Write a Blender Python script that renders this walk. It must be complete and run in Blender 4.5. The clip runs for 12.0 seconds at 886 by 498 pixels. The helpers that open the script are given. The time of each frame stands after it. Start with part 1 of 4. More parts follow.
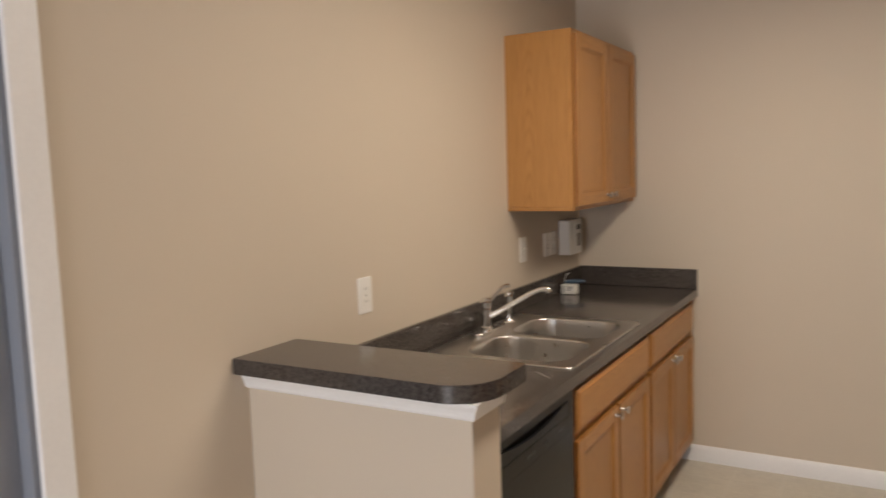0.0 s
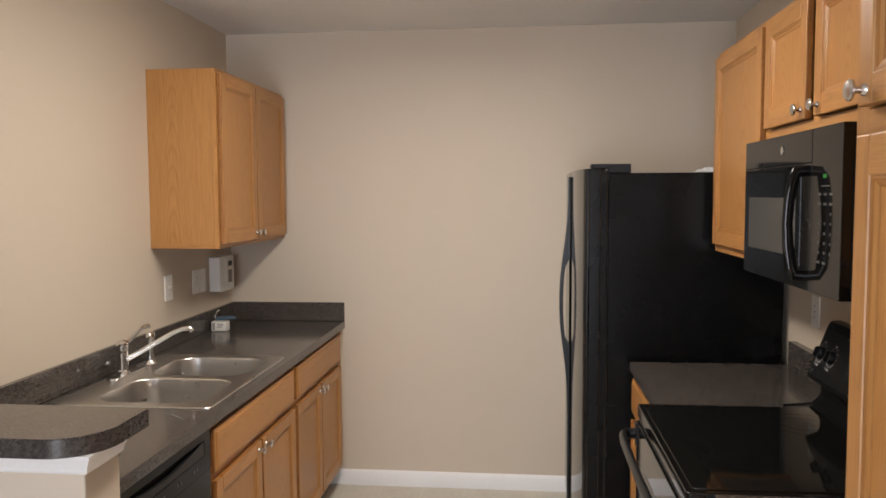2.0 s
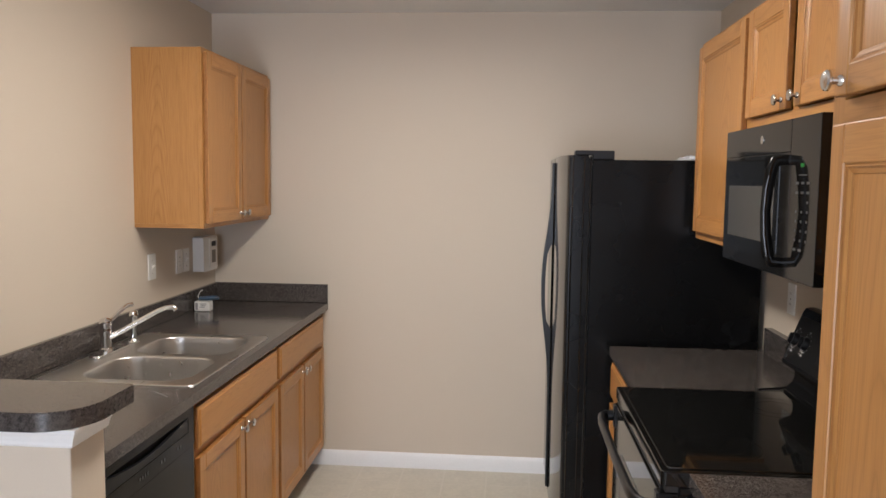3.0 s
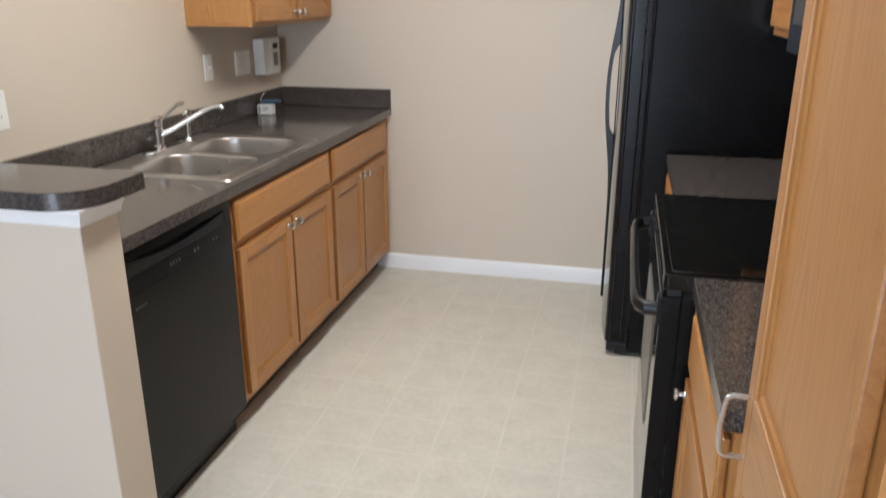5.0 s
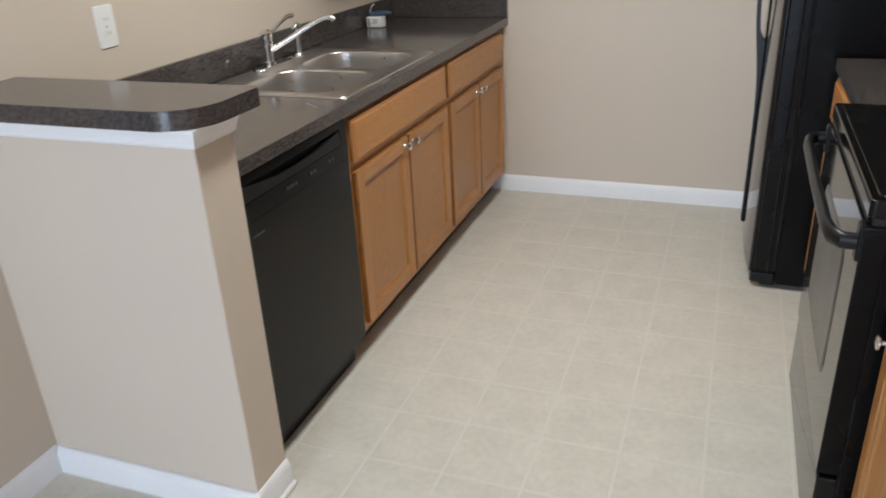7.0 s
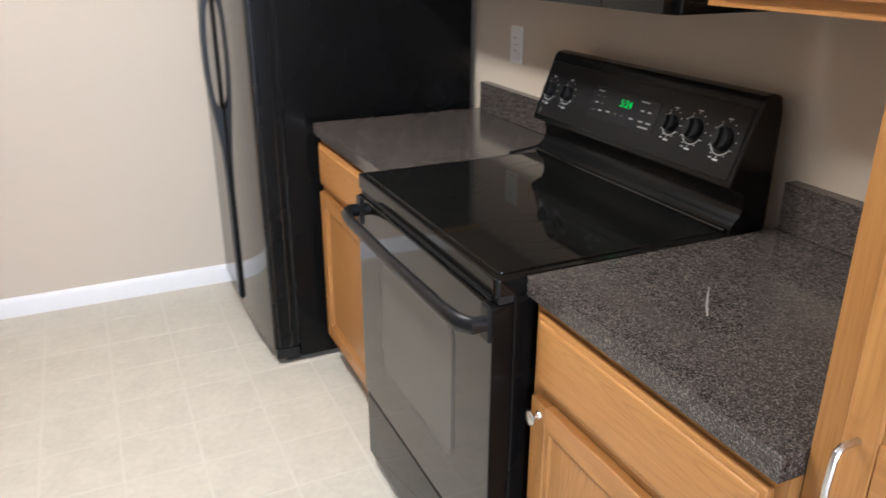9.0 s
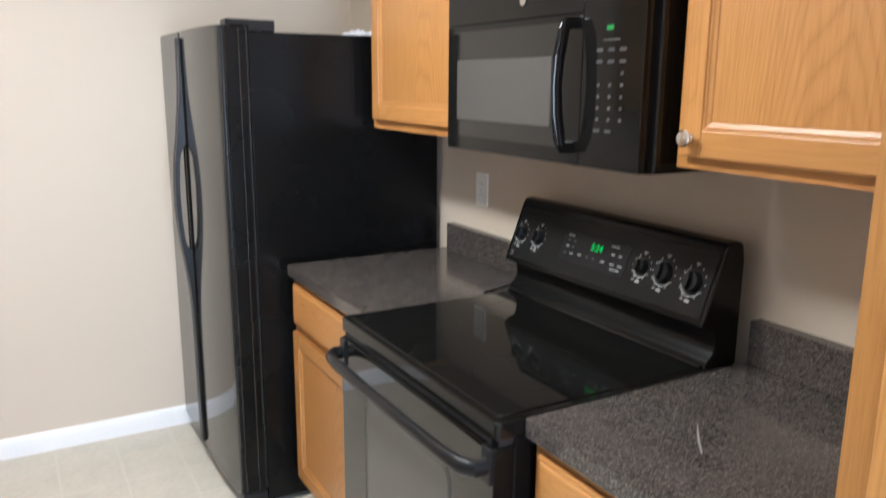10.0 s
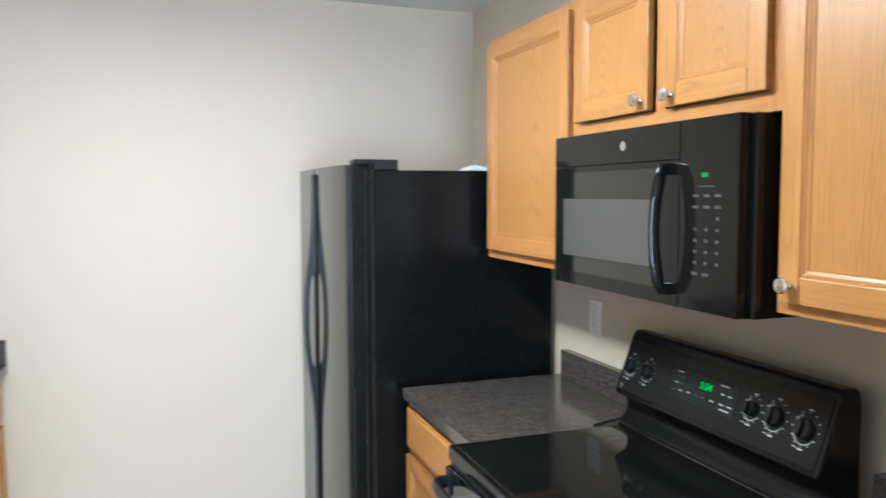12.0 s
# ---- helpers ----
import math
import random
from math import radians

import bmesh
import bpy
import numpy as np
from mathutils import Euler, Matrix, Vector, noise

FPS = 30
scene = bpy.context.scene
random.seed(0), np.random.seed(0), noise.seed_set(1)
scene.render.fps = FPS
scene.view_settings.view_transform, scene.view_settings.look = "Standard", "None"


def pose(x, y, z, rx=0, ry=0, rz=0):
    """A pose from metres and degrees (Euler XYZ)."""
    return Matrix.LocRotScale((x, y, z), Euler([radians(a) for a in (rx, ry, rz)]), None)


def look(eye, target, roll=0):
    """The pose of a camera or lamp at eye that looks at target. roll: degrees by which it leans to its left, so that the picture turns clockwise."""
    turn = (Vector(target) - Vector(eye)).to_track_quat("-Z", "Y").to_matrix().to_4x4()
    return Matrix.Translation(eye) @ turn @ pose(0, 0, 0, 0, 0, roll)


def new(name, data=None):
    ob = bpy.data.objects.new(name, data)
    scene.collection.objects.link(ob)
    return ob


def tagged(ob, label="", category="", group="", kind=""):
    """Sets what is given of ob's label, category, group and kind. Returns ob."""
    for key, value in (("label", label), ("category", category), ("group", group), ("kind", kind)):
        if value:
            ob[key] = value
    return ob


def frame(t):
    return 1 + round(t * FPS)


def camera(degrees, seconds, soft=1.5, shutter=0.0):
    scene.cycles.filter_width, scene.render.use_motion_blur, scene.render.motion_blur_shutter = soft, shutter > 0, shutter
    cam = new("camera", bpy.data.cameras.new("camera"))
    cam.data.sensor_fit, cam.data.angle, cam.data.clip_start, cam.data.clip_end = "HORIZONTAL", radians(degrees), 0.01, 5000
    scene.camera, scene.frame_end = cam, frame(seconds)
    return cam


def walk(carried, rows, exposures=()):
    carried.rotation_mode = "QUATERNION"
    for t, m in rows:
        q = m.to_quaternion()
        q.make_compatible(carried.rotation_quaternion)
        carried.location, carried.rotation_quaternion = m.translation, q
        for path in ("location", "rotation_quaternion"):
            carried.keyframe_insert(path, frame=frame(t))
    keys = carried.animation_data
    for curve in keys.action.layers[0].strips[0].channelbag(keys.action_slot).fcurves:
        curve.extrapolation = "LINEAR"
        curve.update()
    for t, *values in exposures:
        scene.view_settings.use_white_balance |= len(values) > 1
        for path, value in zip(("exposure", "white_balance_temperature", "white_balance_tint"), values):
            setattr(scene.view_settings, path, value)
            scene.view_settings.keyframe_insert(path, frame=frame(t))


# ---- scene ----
cam = camera(60.2, 12.0, shutter=0.4)
PATH = [
    (0, (1.46, -1.458, 1.563), (0.462, 0.263, 1.359), -1.9),
    (0.5, (1.509, -1.486, 1.581), (0.786, 0.367, 1.363), -0.9),
    (1, (1.557, -1.46, 1.565), (1.051, 0.464, 1.357), -1.4),
    (1.5, (1.588, -1.482, 1.583), (1.245, 0.481, 1.415), -0.8),
    (2, (1.606, -1.508, 1.595), (1.398, 0.477, 1.456), -0.3),
    (2.5, (1.608, -1.526, 1.586), (1.434, 0.459, 1.419), 0.5),
    (2.7, (1.602, -1.534, 1.59), (1.44, 0.452, 1.422), 0.7),
    (4.3, (1.724, -1.494, 1.561), (1.473, 0.448, 1.155), 0.3),
    (4.5, (1.784, -1.474, 1.554), (1.456, 0.442, 1.085), -0.1),
    (5, (1.86, -1.433, 1.518), (1.429, 0.412, 0.878), 0.1),
    (5.5, (1.882, -1.398, 1.486), (1.418, 0.352, 0.636), -0.9),
    (6, (1.865, -1.369, 1.45), (1.317, 0.315, 0.52), -1.6),
    (6.5, (1.805, -1.348, 1.46), (1.139, 0.32, 0.581), -2.4),
    (6.7, (1.771, -1.323, 1.457), (1.055, 0.339, 0.606), -3.2),
    (8.3, (1.474, -0.93, 1.446), (1.722, 0.909, 0.7), -0.6),
    (8.5, (1.462, -0.909, 1.459), (1.831, 0.906, 0.705), -0.4),
    (9, (1.374, -0.838, 1.468), (2.155, 0.848, 0.728), 0.1),
    (9.5, (1.292, -0.81, 1.48), (2.179, 0.847, 0.797), -0.1),
    (10, (1.246, -0.839, 1.528), (2.212, 0.86, 1.102), 0.4),
    (10.5, (1.245, -0.848, 1.571), (2.293, 0.831, 1.286), 0.5),
    (11, (1.252, -0.863, 1.595), (2.347, 0.8, 1.404), 0.4),
    (11.3, (1.25, -0.868, 1.604), (2.322, 0.812, 1.429), 0.3),
    (11.5, (1.261, -0.874, 1.599), (2.23, 0.867, 1.427), -0.0),
    (12, (1.284, -0.927, 1.599), (1.951, 0.953, 1.456), -0.2),
]
walk(cam, [(t, look(eye, target, roll)) for t, eye, target, roll in PATH],
     [(0, -0.95, 6550, 13), (0.5, -0.85, 6480, 12), (1.5, -0.7, 6200, 12), (2.5, -0.67, 5900, 12), (4.5, -0.42, 5450, 8), (5.5, -0.46, 5300, 8), (6, -0.6, 5200, 7), (6.5, -0.68, 5250, 6), (8.5, 0.0, 5400, 10), (9.5, 0.12, 5250, 9), (10.5, 0.28, 5120, 4), (11.5, 0.3, 4900, 0), (12, 0.3, 4820, 0)])

# ---- light ----
world = bpy.data.worlds.new("world")
world.use_nodes = True
scene.world = world
sky = world.node_tree.nodes.new("ShaderNodeTexSky")
sky.sky_type, sky.sun_disc = "NISHITA", False
sky.sun_elevation, sky.sun_rotation = radians(38), radians(20)
world.node_tree.links.new(sky.outputs[0], world.node_tree.nodes["Background"].inputs[0])
world.node_tree.nodes["Background"].inputs[1].default_value = 0.1

sun = new("sun", bpy.data.lights.new("sun", "SUN"))
sun.data.energy, sun.data.angle, sun.data.color = 2.5, radians(0.5), (1, 0.95, 0.88)
sun.matrix_world = look((6, 16, 12), (0, 0, 0))

window_light = new("window_light", bpy.data.lights.new("window_light", "AREA"))
window_light.data.shape, window_light.data.size, window_light.data.size_y = "RECTANGLE", 1.3, 1.95
window_light.data.energy, window_light.data.color = 142, (0.92, 0.94, 1.0)
window_light.matrix_world = look((0.85, -4.52, 1.1), (0.85, 0, 1.1))

LAMP_STRENGTH = 67.0

# ---- materials ----


def nodes_of(name):
    m = bpy.data.materials.new(name)
    m.use_nodes = True
    return m, m.node_tree.nodes, m.node_tree.links, m.node_tree.nodes["Principled BSDF"]


def noise_node(n, l, scale, detail=4.0, stretch=None, vector=None):
    t = n.new("ShaderNodeTexNoise")
    t.inputs["Scale"].default_value, t.inputs["Detail"].default_value = scale, detail
    if vector is None:
        vector = n.new("ShaderNodeNewGeometry").outputs["Position"]
    if stretch:
        mp = n.new("ShaderNodeMapping")
        mp.inputs["Scale"].default_value = stretch
        l.new(vector, mp.inputs["Vector"])
        vector = mp.outputs["Vector"]
    l.new(vector, t.inputs["Vector"])
    return t.outputs["Fac"]


def ramp(n, l, fac, stops):
    r = n.new("ShaderNodeValToRGB")
    el = r.color_ramp.elements
    while len(el) < len(stops):
        el.new(0.5)
    for e, (pos, col) in zip(el, stops):
        e.position, e.color = pos, (*col, 1)
    l.new(fac, r.inputs[0])
    return r.outputs[0]


def mixed(n, l, fac, a, b, mode="MIX"):
    m = n.new("ShaderNodeMix")
    m.data_type, m.blend_type = "RGBA", mode
    for value, socket in ((fac, m.inputs[0]), (a, m.inputs[6]), (b, m.inputs[7])):
        if isinstance(value, (int, float)):
            socket.default_value = value
        elif isinstance(value, tuple):
            socket.default_value = (*value, 1)
        else:
            l.new(value, socket)
    return m.outputs[2]


def relief(n, l, b, height, strength, distance):
    bump = n.new("ShaderNodeBump")
    bump.inputs["Strength"].default_value, bump.inputs["Distance"].default_value = strength, distance
    l.new(height, bump.inputs["Height"])
    l.new(bump.outputs[0], b.inputs["Normal"])


def shade(c, k):
    return tuple(min(1.0, v * k) for v in c)


def surface(name, color, rough=0.5, metal=0.0, gloss=0.5, vary=0.08, scale=3.0, grain=120.0, bump=0.08, depth=0.001, rough_vary=0.1, stretch=None):
    """Colour that drifts at two scales, uneven gloss and a fine relief."""
    m, n, l, b = nodes_of(name)
    wide, fine = noise_node(n, l, scale, 3, stretch), noise_node(n, l, grain, 3, stretch)
    c = ramp(n, l, wide, [(0.3, shade(color, 1 - vary)), (0.7, shade(color, 1 + vary))])
    c = mixed(n, l, 0.5, c, ramp(n, l, fine, [(0.3, shade(color, 1 - vary)), (0.7, shade(color, 1 + vary))]))
    l.new(c, b.inputs["Base Color"])
    g = n.new("ShaderNodeMapRange")
    g.inputs[1].default_value, g.inputs[2].default_value = 0.3, 0.7
    g.inputs[3].default_value, g.inputs[4].default_value = rough * (1 - rough_vary), min(1, rough * (1 + rough_vary))
    l.new(wide, g.inputs[0])
    l.new(g.outputs[0], b.inputs["Roughness"])
    b.inputs["Metallic"].default_value = metal
    b.inputs["Specular IOR Level"].default_value = gloss
    if bump:
        relief(n, l, b, fine, bump, depth)
    return m


def figured(n, l, op, a, b=0.0, c=0.0):
    """One step of arithmetic on sockets or numbers."""
    m = n.new("ShaderNodeMath")
    m.operation = op
    for value, socket in zip((a, b, c), m.inputs):
        if isinstance(value, (int, float)):
            socket.default_value = value
        else:
            l.new(value, socket)
    return m.outputs[0]


def oak(name, along, across="", tone=1.0, red=0.0):
    """Varnished oak with long fine pores. along: the axis of the grain. across: the axis over which a wide board shows its arched heart figure; without it the grain runs straight."""
    m, n, l, b = nodes_of(name)
    pos = n.new("ShaderNodeNewGeometry").outputs["Position"]
    rand = n.new("ShaderNodeObjectInfo").outputs["Random"]
    shift = n.new("ShaderNodeVectorMath")
    shift.operation = "MULTIPLY_ADD"
    spread = n.new("ShaderNodeCombineXYZ")
    for socket in spread.inputs:
        l.new(rand, socket)
    l.new(spread.outputs[0], shift.inputs[0])
    shift.inputs[1].default_value = (3.7, 5.1, 2.7)
    l.new(pos, shift.inputs[2])
    at = shift.outputs[0]
    slow = {"z": (7, 7, 1.1), "y": (7, 1.1, 7), "x": (1.1, 7, 7)}[along]
    thin = {"z": (75, 75, 2.4), "y": (75, 2.4, 75), "x": (2.4, 75, 75)}[along]
    bend = noise_node(n, l, 1.0, 3, slow, at)
    pores = noise_node(n, l, 6.0, 4, thin, at)
    flecks = noise_node(n, l, 2.2, 3, thin, at)
    if across:
        sep = n.new("ShaderNodeSeparateXYZ")
        l.new(n.new("ShaderNodeTexCoord").outputs["Generated"], sep.inputs[0])
        u = figured(n, l, "SUBTRACT", sep.outputs["xyz".index(across)], figured(n, l, "MULTIPLY_ADD", rand, 0.5, 0.25))
        arch = figured(n, l, "MULTIPLY", figured(n, l, "MULTIPLY", u, u), 15.0)
        r = figured(n, l, "ADD", figured(n, l, "ADD", sep.outputs["xyz".index(along)], arch), figured(n, l, "MULTIPLY", bend, 0.6))
        rings = figured(n, l, "FRACT", figured(n, l, "MULTIPLY", r, 8.0))
    else:
        rings = figured(n, l, "FRACT", figured(n, l, "MULTIPLY", bend, 9.0))
    light, mid, dark = ((0.462 * (1 + red), 0.229, 0.067 * (1 - red)), (0.41 * (1 + red), 0.193, 0.052 * (1 - red)), (0.29 * (1 + red), 0.12, 0.029 * (1 - red)))
    figure = ramp(n, l, rings, [(0.0, shade(mid, tone)), (0.25, shade(light, tone)), (0.65, shade(light, tone)), (0.86, shade(mid, tone)), (0.95, shade(mid, tone * 0.84)), (1.0, shade(mid, tone))])
    fibre = ramp(n, l, pores, [(0.32, shade(dark, tone)), (0.46, shade(mid, tone)), (0.62, shade(light, tone))])
    c = mixed(n, l, 0.38, figure, fibre)
    c = mixed(n, l, 0.7, c, ramp(n, l, flecks, [(0.3, (0.86, 0.83, 0.78)), (0.6, (1.0, 1.0, 1.0))]), "MULTIPLY")
    tint = n.new("ShaderNodeMapRange")
    tint.inputs[3].default_value, tint.inputs[4].default_value = 0.93, 1.05
    l.new(rand, tint.inputs[0])
    hue = n.new("ShaderNodeHueSaturation")
    l.new(tint.outputs[0], hue.inputs["Value"])
    l.new(c, hue.inputs["Color"])
    l.new(hue.outputs[0], b.inputs["Base Color"])
    b.inputs["Roughness"].default_value = 0.34
    relief(n, l, b, pores, 0.10, 0.0005)
    return m


def laminate(name):
    """Dark speckled laminate worktop."""
    m, n, l, b = nodes_of(name)
    pos = n.new("ShaderNodeNewGeometry").outputs["Position"]
    specks = n.new("ShaderNodeTexVoronoi")
    specks.inputs["Scale"].default_value = 460
    l.new(pos, specks.inputs["Vector"])
    sep = n.new("ShaderNodeSeparateColor")
    l.new(specks.outputs["Color"], sep.inputs[0])
    c = ramp(n, l, sep.outputs[0], [(0.0, (0.011, 0.0095, 0.0085)), (0.35, (0.042, 0.036, 0.033)), (0.75, (0.1, 0.087, 0.079)), (1.0, (0.215, 0.19, 0.172))])
    cloud = noise_node(n, l, 110, 5, (1.0, 0.35, 1.0))
    c = mixed(n, l, 0.35, c, ramp(n, l, cloud, [(0.35, (0.02, 0.017, 0.015)), (0.65, (0.085, 0.072, 0.064))]))
    l.new(c, b.inputs["Base Color"])
    g = n.new("ShaderNodeMapRange")
    g.inputs[3].default_value, g.inputs[4].default_value = 0.10, 0.18
    l.new(noise_node(n, l, 6, 4), g.inputs[0])
    l.new(g.outputs[0], b.inputs["Roughness"])
    relief(n, l, b, noise_node(n, l, 350, 3), 0.06, 0.0003)
    return m


def glowing(name, color, strength):
    m, n, l, b = nodes_of(name)
    b.inputs["Base Color"].default_value = (*shade(color, 0.5), 1)
    b.inputs["Emission Color"].default_value, b.inputs["Emission Strength"].default_value = (*color, 1), strength
    return m


def clear_glass(name):
    m, n, l, b = nodes_of(name)
    b.inputs["Transmission Weight"].default_value, b.inputs["Roughness"].default_value = 1.0, 0.0
    b.inputs["Base Color"].default_value = (0.96, 0.98, 0.97, 1)
    return m


WALL = surface("wall_paint", (0.588, 0.513, 0.416), 0.62, vary=0.025, scale=1.2, grain=260, bump=0.14, depth=0.0012)
CEILING = surface("ceiling_paint", (0.80, 0.79, 0.77), 0.9, vary=0.03, scale=2, grain=160, bump=0.5, depth=0.004)
TRIM = surface("white_trim", (0.80, 0.80, 0.80), 0.38, vary=0.03, scale=5, grain=90, bump=0.06)
VINYL = surface("vinyl_tile", (0.615, 0.58, 0.495), 0.42, vary=0.10, scale=9, grain=45, bump=0.12, depth=0.0008)
JOINT = surface("vinyl_joint", (0.658, 0.622, 0.54), 0.5, vary=0.05, scale=6, grain=60)
OAK_V, OAK_H, OAK_D = oak("oak_upright", "z"), oak("oak_level", "y"), oak("oak_deep", "x")
OAK_PANEL, OAK_FACE, OAK_SIDE = oak("oak_figured_panel", "z", "y"), oak("oak_figured_drawer", "y", "z"), oak("oak_figured_side", "z", "x")
# reddish oak with shade put into its tone, for edges and grooves
OAK_EDGE_SHADE, OAK_GROOVE_SHADE = oak("oak_reddish_shade", "y", tone=0.62, red=0.1), oak("oak_shaded_groove", "z", tone=0.72, red=0.08)
LAMINATE = laminate("speckled_laminate")
MELAMINE = surface("dull_board", (0.30, 0.25, 0.19), 0.7, vary=0.08, scale=6, grain=150)
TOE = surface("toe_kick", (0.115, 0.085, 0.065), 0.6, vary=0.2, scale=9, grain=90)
BLACK = surface("black_enamel", (0.007, 0.0066, 0.006), 0.07, gloss=0.26, vary=0.15, scale=6, grain=300, bump=0.02, depth=0.0004)
BLACK_TEX = surface("black_textured_steel", (0.004, 0.004, 0.004), 0.27, gloss=0.17, vary=0.15, scale=5, grain=420, bump=0.18, depth=0.0008)
BLACK_PLASTIC = surface("black_plastic", (0.008, 0.0084, 0.0095), 0.32, gloss=0.3, vary=0.15, scale=9, grain=300, bump=0.08, depth=0.0004)
BLACK_SATIN = surface("black_satin_steel", (0.006, 0.006, 0.006), 0.22, gloss=0.2, vary=0.15, scale=5, grain=300, bump=0.05, depth=0.0005)
BLACK_DEEP = surface("black_recess", (0.004, 0.004, 0.004), 0.6, vary=0.1)
GLASS_BLACK = surface("black_glass", (0.007, 0.007, 0.0065), 0.05, gloss=0.7, vary=0.1, scale=5, grain=60, bump=0.0)
GLASS_GREY = surface("grey_oven_glass", (0.055, 0.053, 0.049), 0.3, gloss=1.0, vary=0.05, scale=5, grain=60, bump=0.0)
STEEL = surface("brushed_steel", (0.60, 0.59, 0.57), 0.3, 1.0, vary=0.05, scale=8, grain=80, bump=0.0, stretch=(4, 0.4, 4))
CHROME = surface("chrome", (0.82, 0.82, 0.82), 0.08, 1.0, vary=0.03, grain=200, bump=0.0)
NICKEL = surface("satin_nickel", (0.66, 0.65, 0.63), 0.25, 1.0, vary=0.04, grain=200, bump=0.03)
PLATE = surface("white_plastic", (0.80, 0.79, 0.75), 0.35, vary=0.02, scale=8, grain=150, bump=0.02)
SLOT = surface("shadowed_slot", (0.22, 0.21, 0.2), 0.6, vary=0.05, bump=0.0)
GREY_MARK = surface("pale_print", (0.46, 0.46, 0.45), 0.5, vary=0.04, bump=0.0)
DIM_MARK = surface("dim_print", (0.3, 0.3, 0.3), 0.5, vary=0.04, bump=0.0)
KEY_MARK = surface("faint_key_print", (0.06, 0.06, 0.06), 0.4, vary=0.2, scale=200, bump=0.0)
BLUE = surface("blue_plastic", (0.035, 0.075, 0.13), 0.4, vary=0.05)
CLOTH = surface("white_cloth", (0.6, 0.61, 0.64), 0.9, vary=0.06, scale=30, grain=500, bump=0.4)
DOOR_GREY = surface("grey_door_paint", (0.23, 0.25, 0.29), 0.4, vary=0.05, scale=4, grain=120)
GREEN = glowing("green_digits", (0.015, 0.8, 0.08), 0.5)
GREEN_DIM = glowing("dim_green_digits", (0.012, 0.3, 0.03), 0.02)
DIFFUSER = glowing("lamp_diffuser", (1.0, 0.87, 0.71), LAMP_STRENGTH)
PANE = clear_glass("window_glass")

# ---- mesh helpers ----


def thing(name, at, label, category, group="", kind=""):
    ob = new(name)
    ob.empty_display_size = 0.1
    ob.location = at
    return tagged(ob, label, category, group, kind)


def root_of(ob):
    while ob.parent:
        ob = ob.parent
    return ob


def mesh_of(name, bm, *mats, smooth=False):
    me = bpy.data.meshes.new(name)
    bmesh.ops.recalc_face_normals(bm, faces=bm.faces)
    bm.to_mesh(me)
    bm.free()
    for m in mats:
        me.materials.append(m)
    if smooth:
        me.shade_smooth()
        me.set_sharp_from_angle(angle=radians(35))
    return me


def part(name, bm, material, parent, label="", smooth=False):
    """Links a bmesh, drawn in world metres, as one mesh object under a thing or a part."""
    mats = material if isinstance(material, (list, tuple)) else (material,)
    bmesh.ops.translate(bm, vec=-Vector(root_of(parent).location), verts=bm.verts)
    ob = new(name, mesh_of(name, bm, *mats, smooth=smooth))
    ob.parent = parent
    if smooth:
        ob.modifiers.new("weighted", "WEIGHTED_NORMAL").keep_sharp = True
    return tagged(ob, label)


def solid(name, bm, material, label, category, kind="", group="", smooth=False):
    """One mesh that is a thing of its own."""
    mats = material if isinstance(material, (list, tuple)) else (material,)
    return tagged(new(name, mesh_of(name, bm, *mats, smooth=smooth)), label, category, group, kind)


def box(x0, x1, y0, y1, z0, z1, b=0.002, seg=1, bm=None, mi=0):
    """A box with eased edges, in a new bmesh or added to one."""
    tmp = bmesh.new()
    bmesh.ops.create_cube(tmp, size=1, matrix=Matrix.LocRotScale(((x0 + x1) / 2, (y0 + y1) / 2, (z0 + z1) / 2), None, (abs(x1 - x0), abs(y1 - y0), abs(z1 - z0))))
    if b:
        bmesh.ops.bevel(tmp, geom=tmp.edges[:], offset=b, segments=seg, affect="EDGES", profile=0.5)
    for f in tmp.faces:
        f.material_index = mi
    return tmp if bm is None else merge(bm, tmp)


def merge(bm, tmp):
    me = bpy.data.meshes.new("tmp")
    tmp.to_mesh(me)
    tmp.free()
    bm.from_mesh(me)
    bpy.data.meshes.remove(me)
    return bm


def tube(points, radius, sides=12, bm=None, flat=1.0, caps=True, up=(0, 0, 1)):
    """A round bar along points; radius a number or one a point. flat squeezes it along its own side axis."""
    bm = bmesh.new() if bm is None else bm
    pts = [Vector(p) for p in points]
    rad = radius if isinstance(radius, (list, tuple)) else [radius] * len(pts)
    rings = []
    for i, p in enumerate(pts):
        d = (pts[min(i + 1, len(pts) - 1)] - pts[max(i - 1, 0)]).normalized()
        u = Vector(up) if abs(d.dot(Vector(up))) < 0.95 else Vector((1, 0, 0))
        a = d.cross(u).normalized()
        c = a.cross(d).normalized()
        rings.append([bm.verts.new(p + rad[i] * (math.cos(t) * a * flat + math.sin(t) * c)) for t in (2 * math.pi * k / sides for k in range(sides))])
    for r, s in zip(rings, rings[1:]):
        for k in range(sides):
            bm.faces.new((r[k], r[(k + 1) % sides], s[(k + 1) % sides], s[k]))
    if caps:
        bm.faces.new(rings[0])
        bm.faces.new(rings[-1][::-1])
    return bm


def turned(profile, centre, axis, sides=20, bm=None):
    """A turned body: (distance along axis, radius) pairs."""
    axis = Vector(axis)
    up = (0, 0, 1) if abs(axis.z) < 0.9 else (1, 0, 0)
    return tube([Vector(centre) + axis * d for d, _ in profile], [max(r, 0.0005) for _, r in profile], sides, bm, up=up)


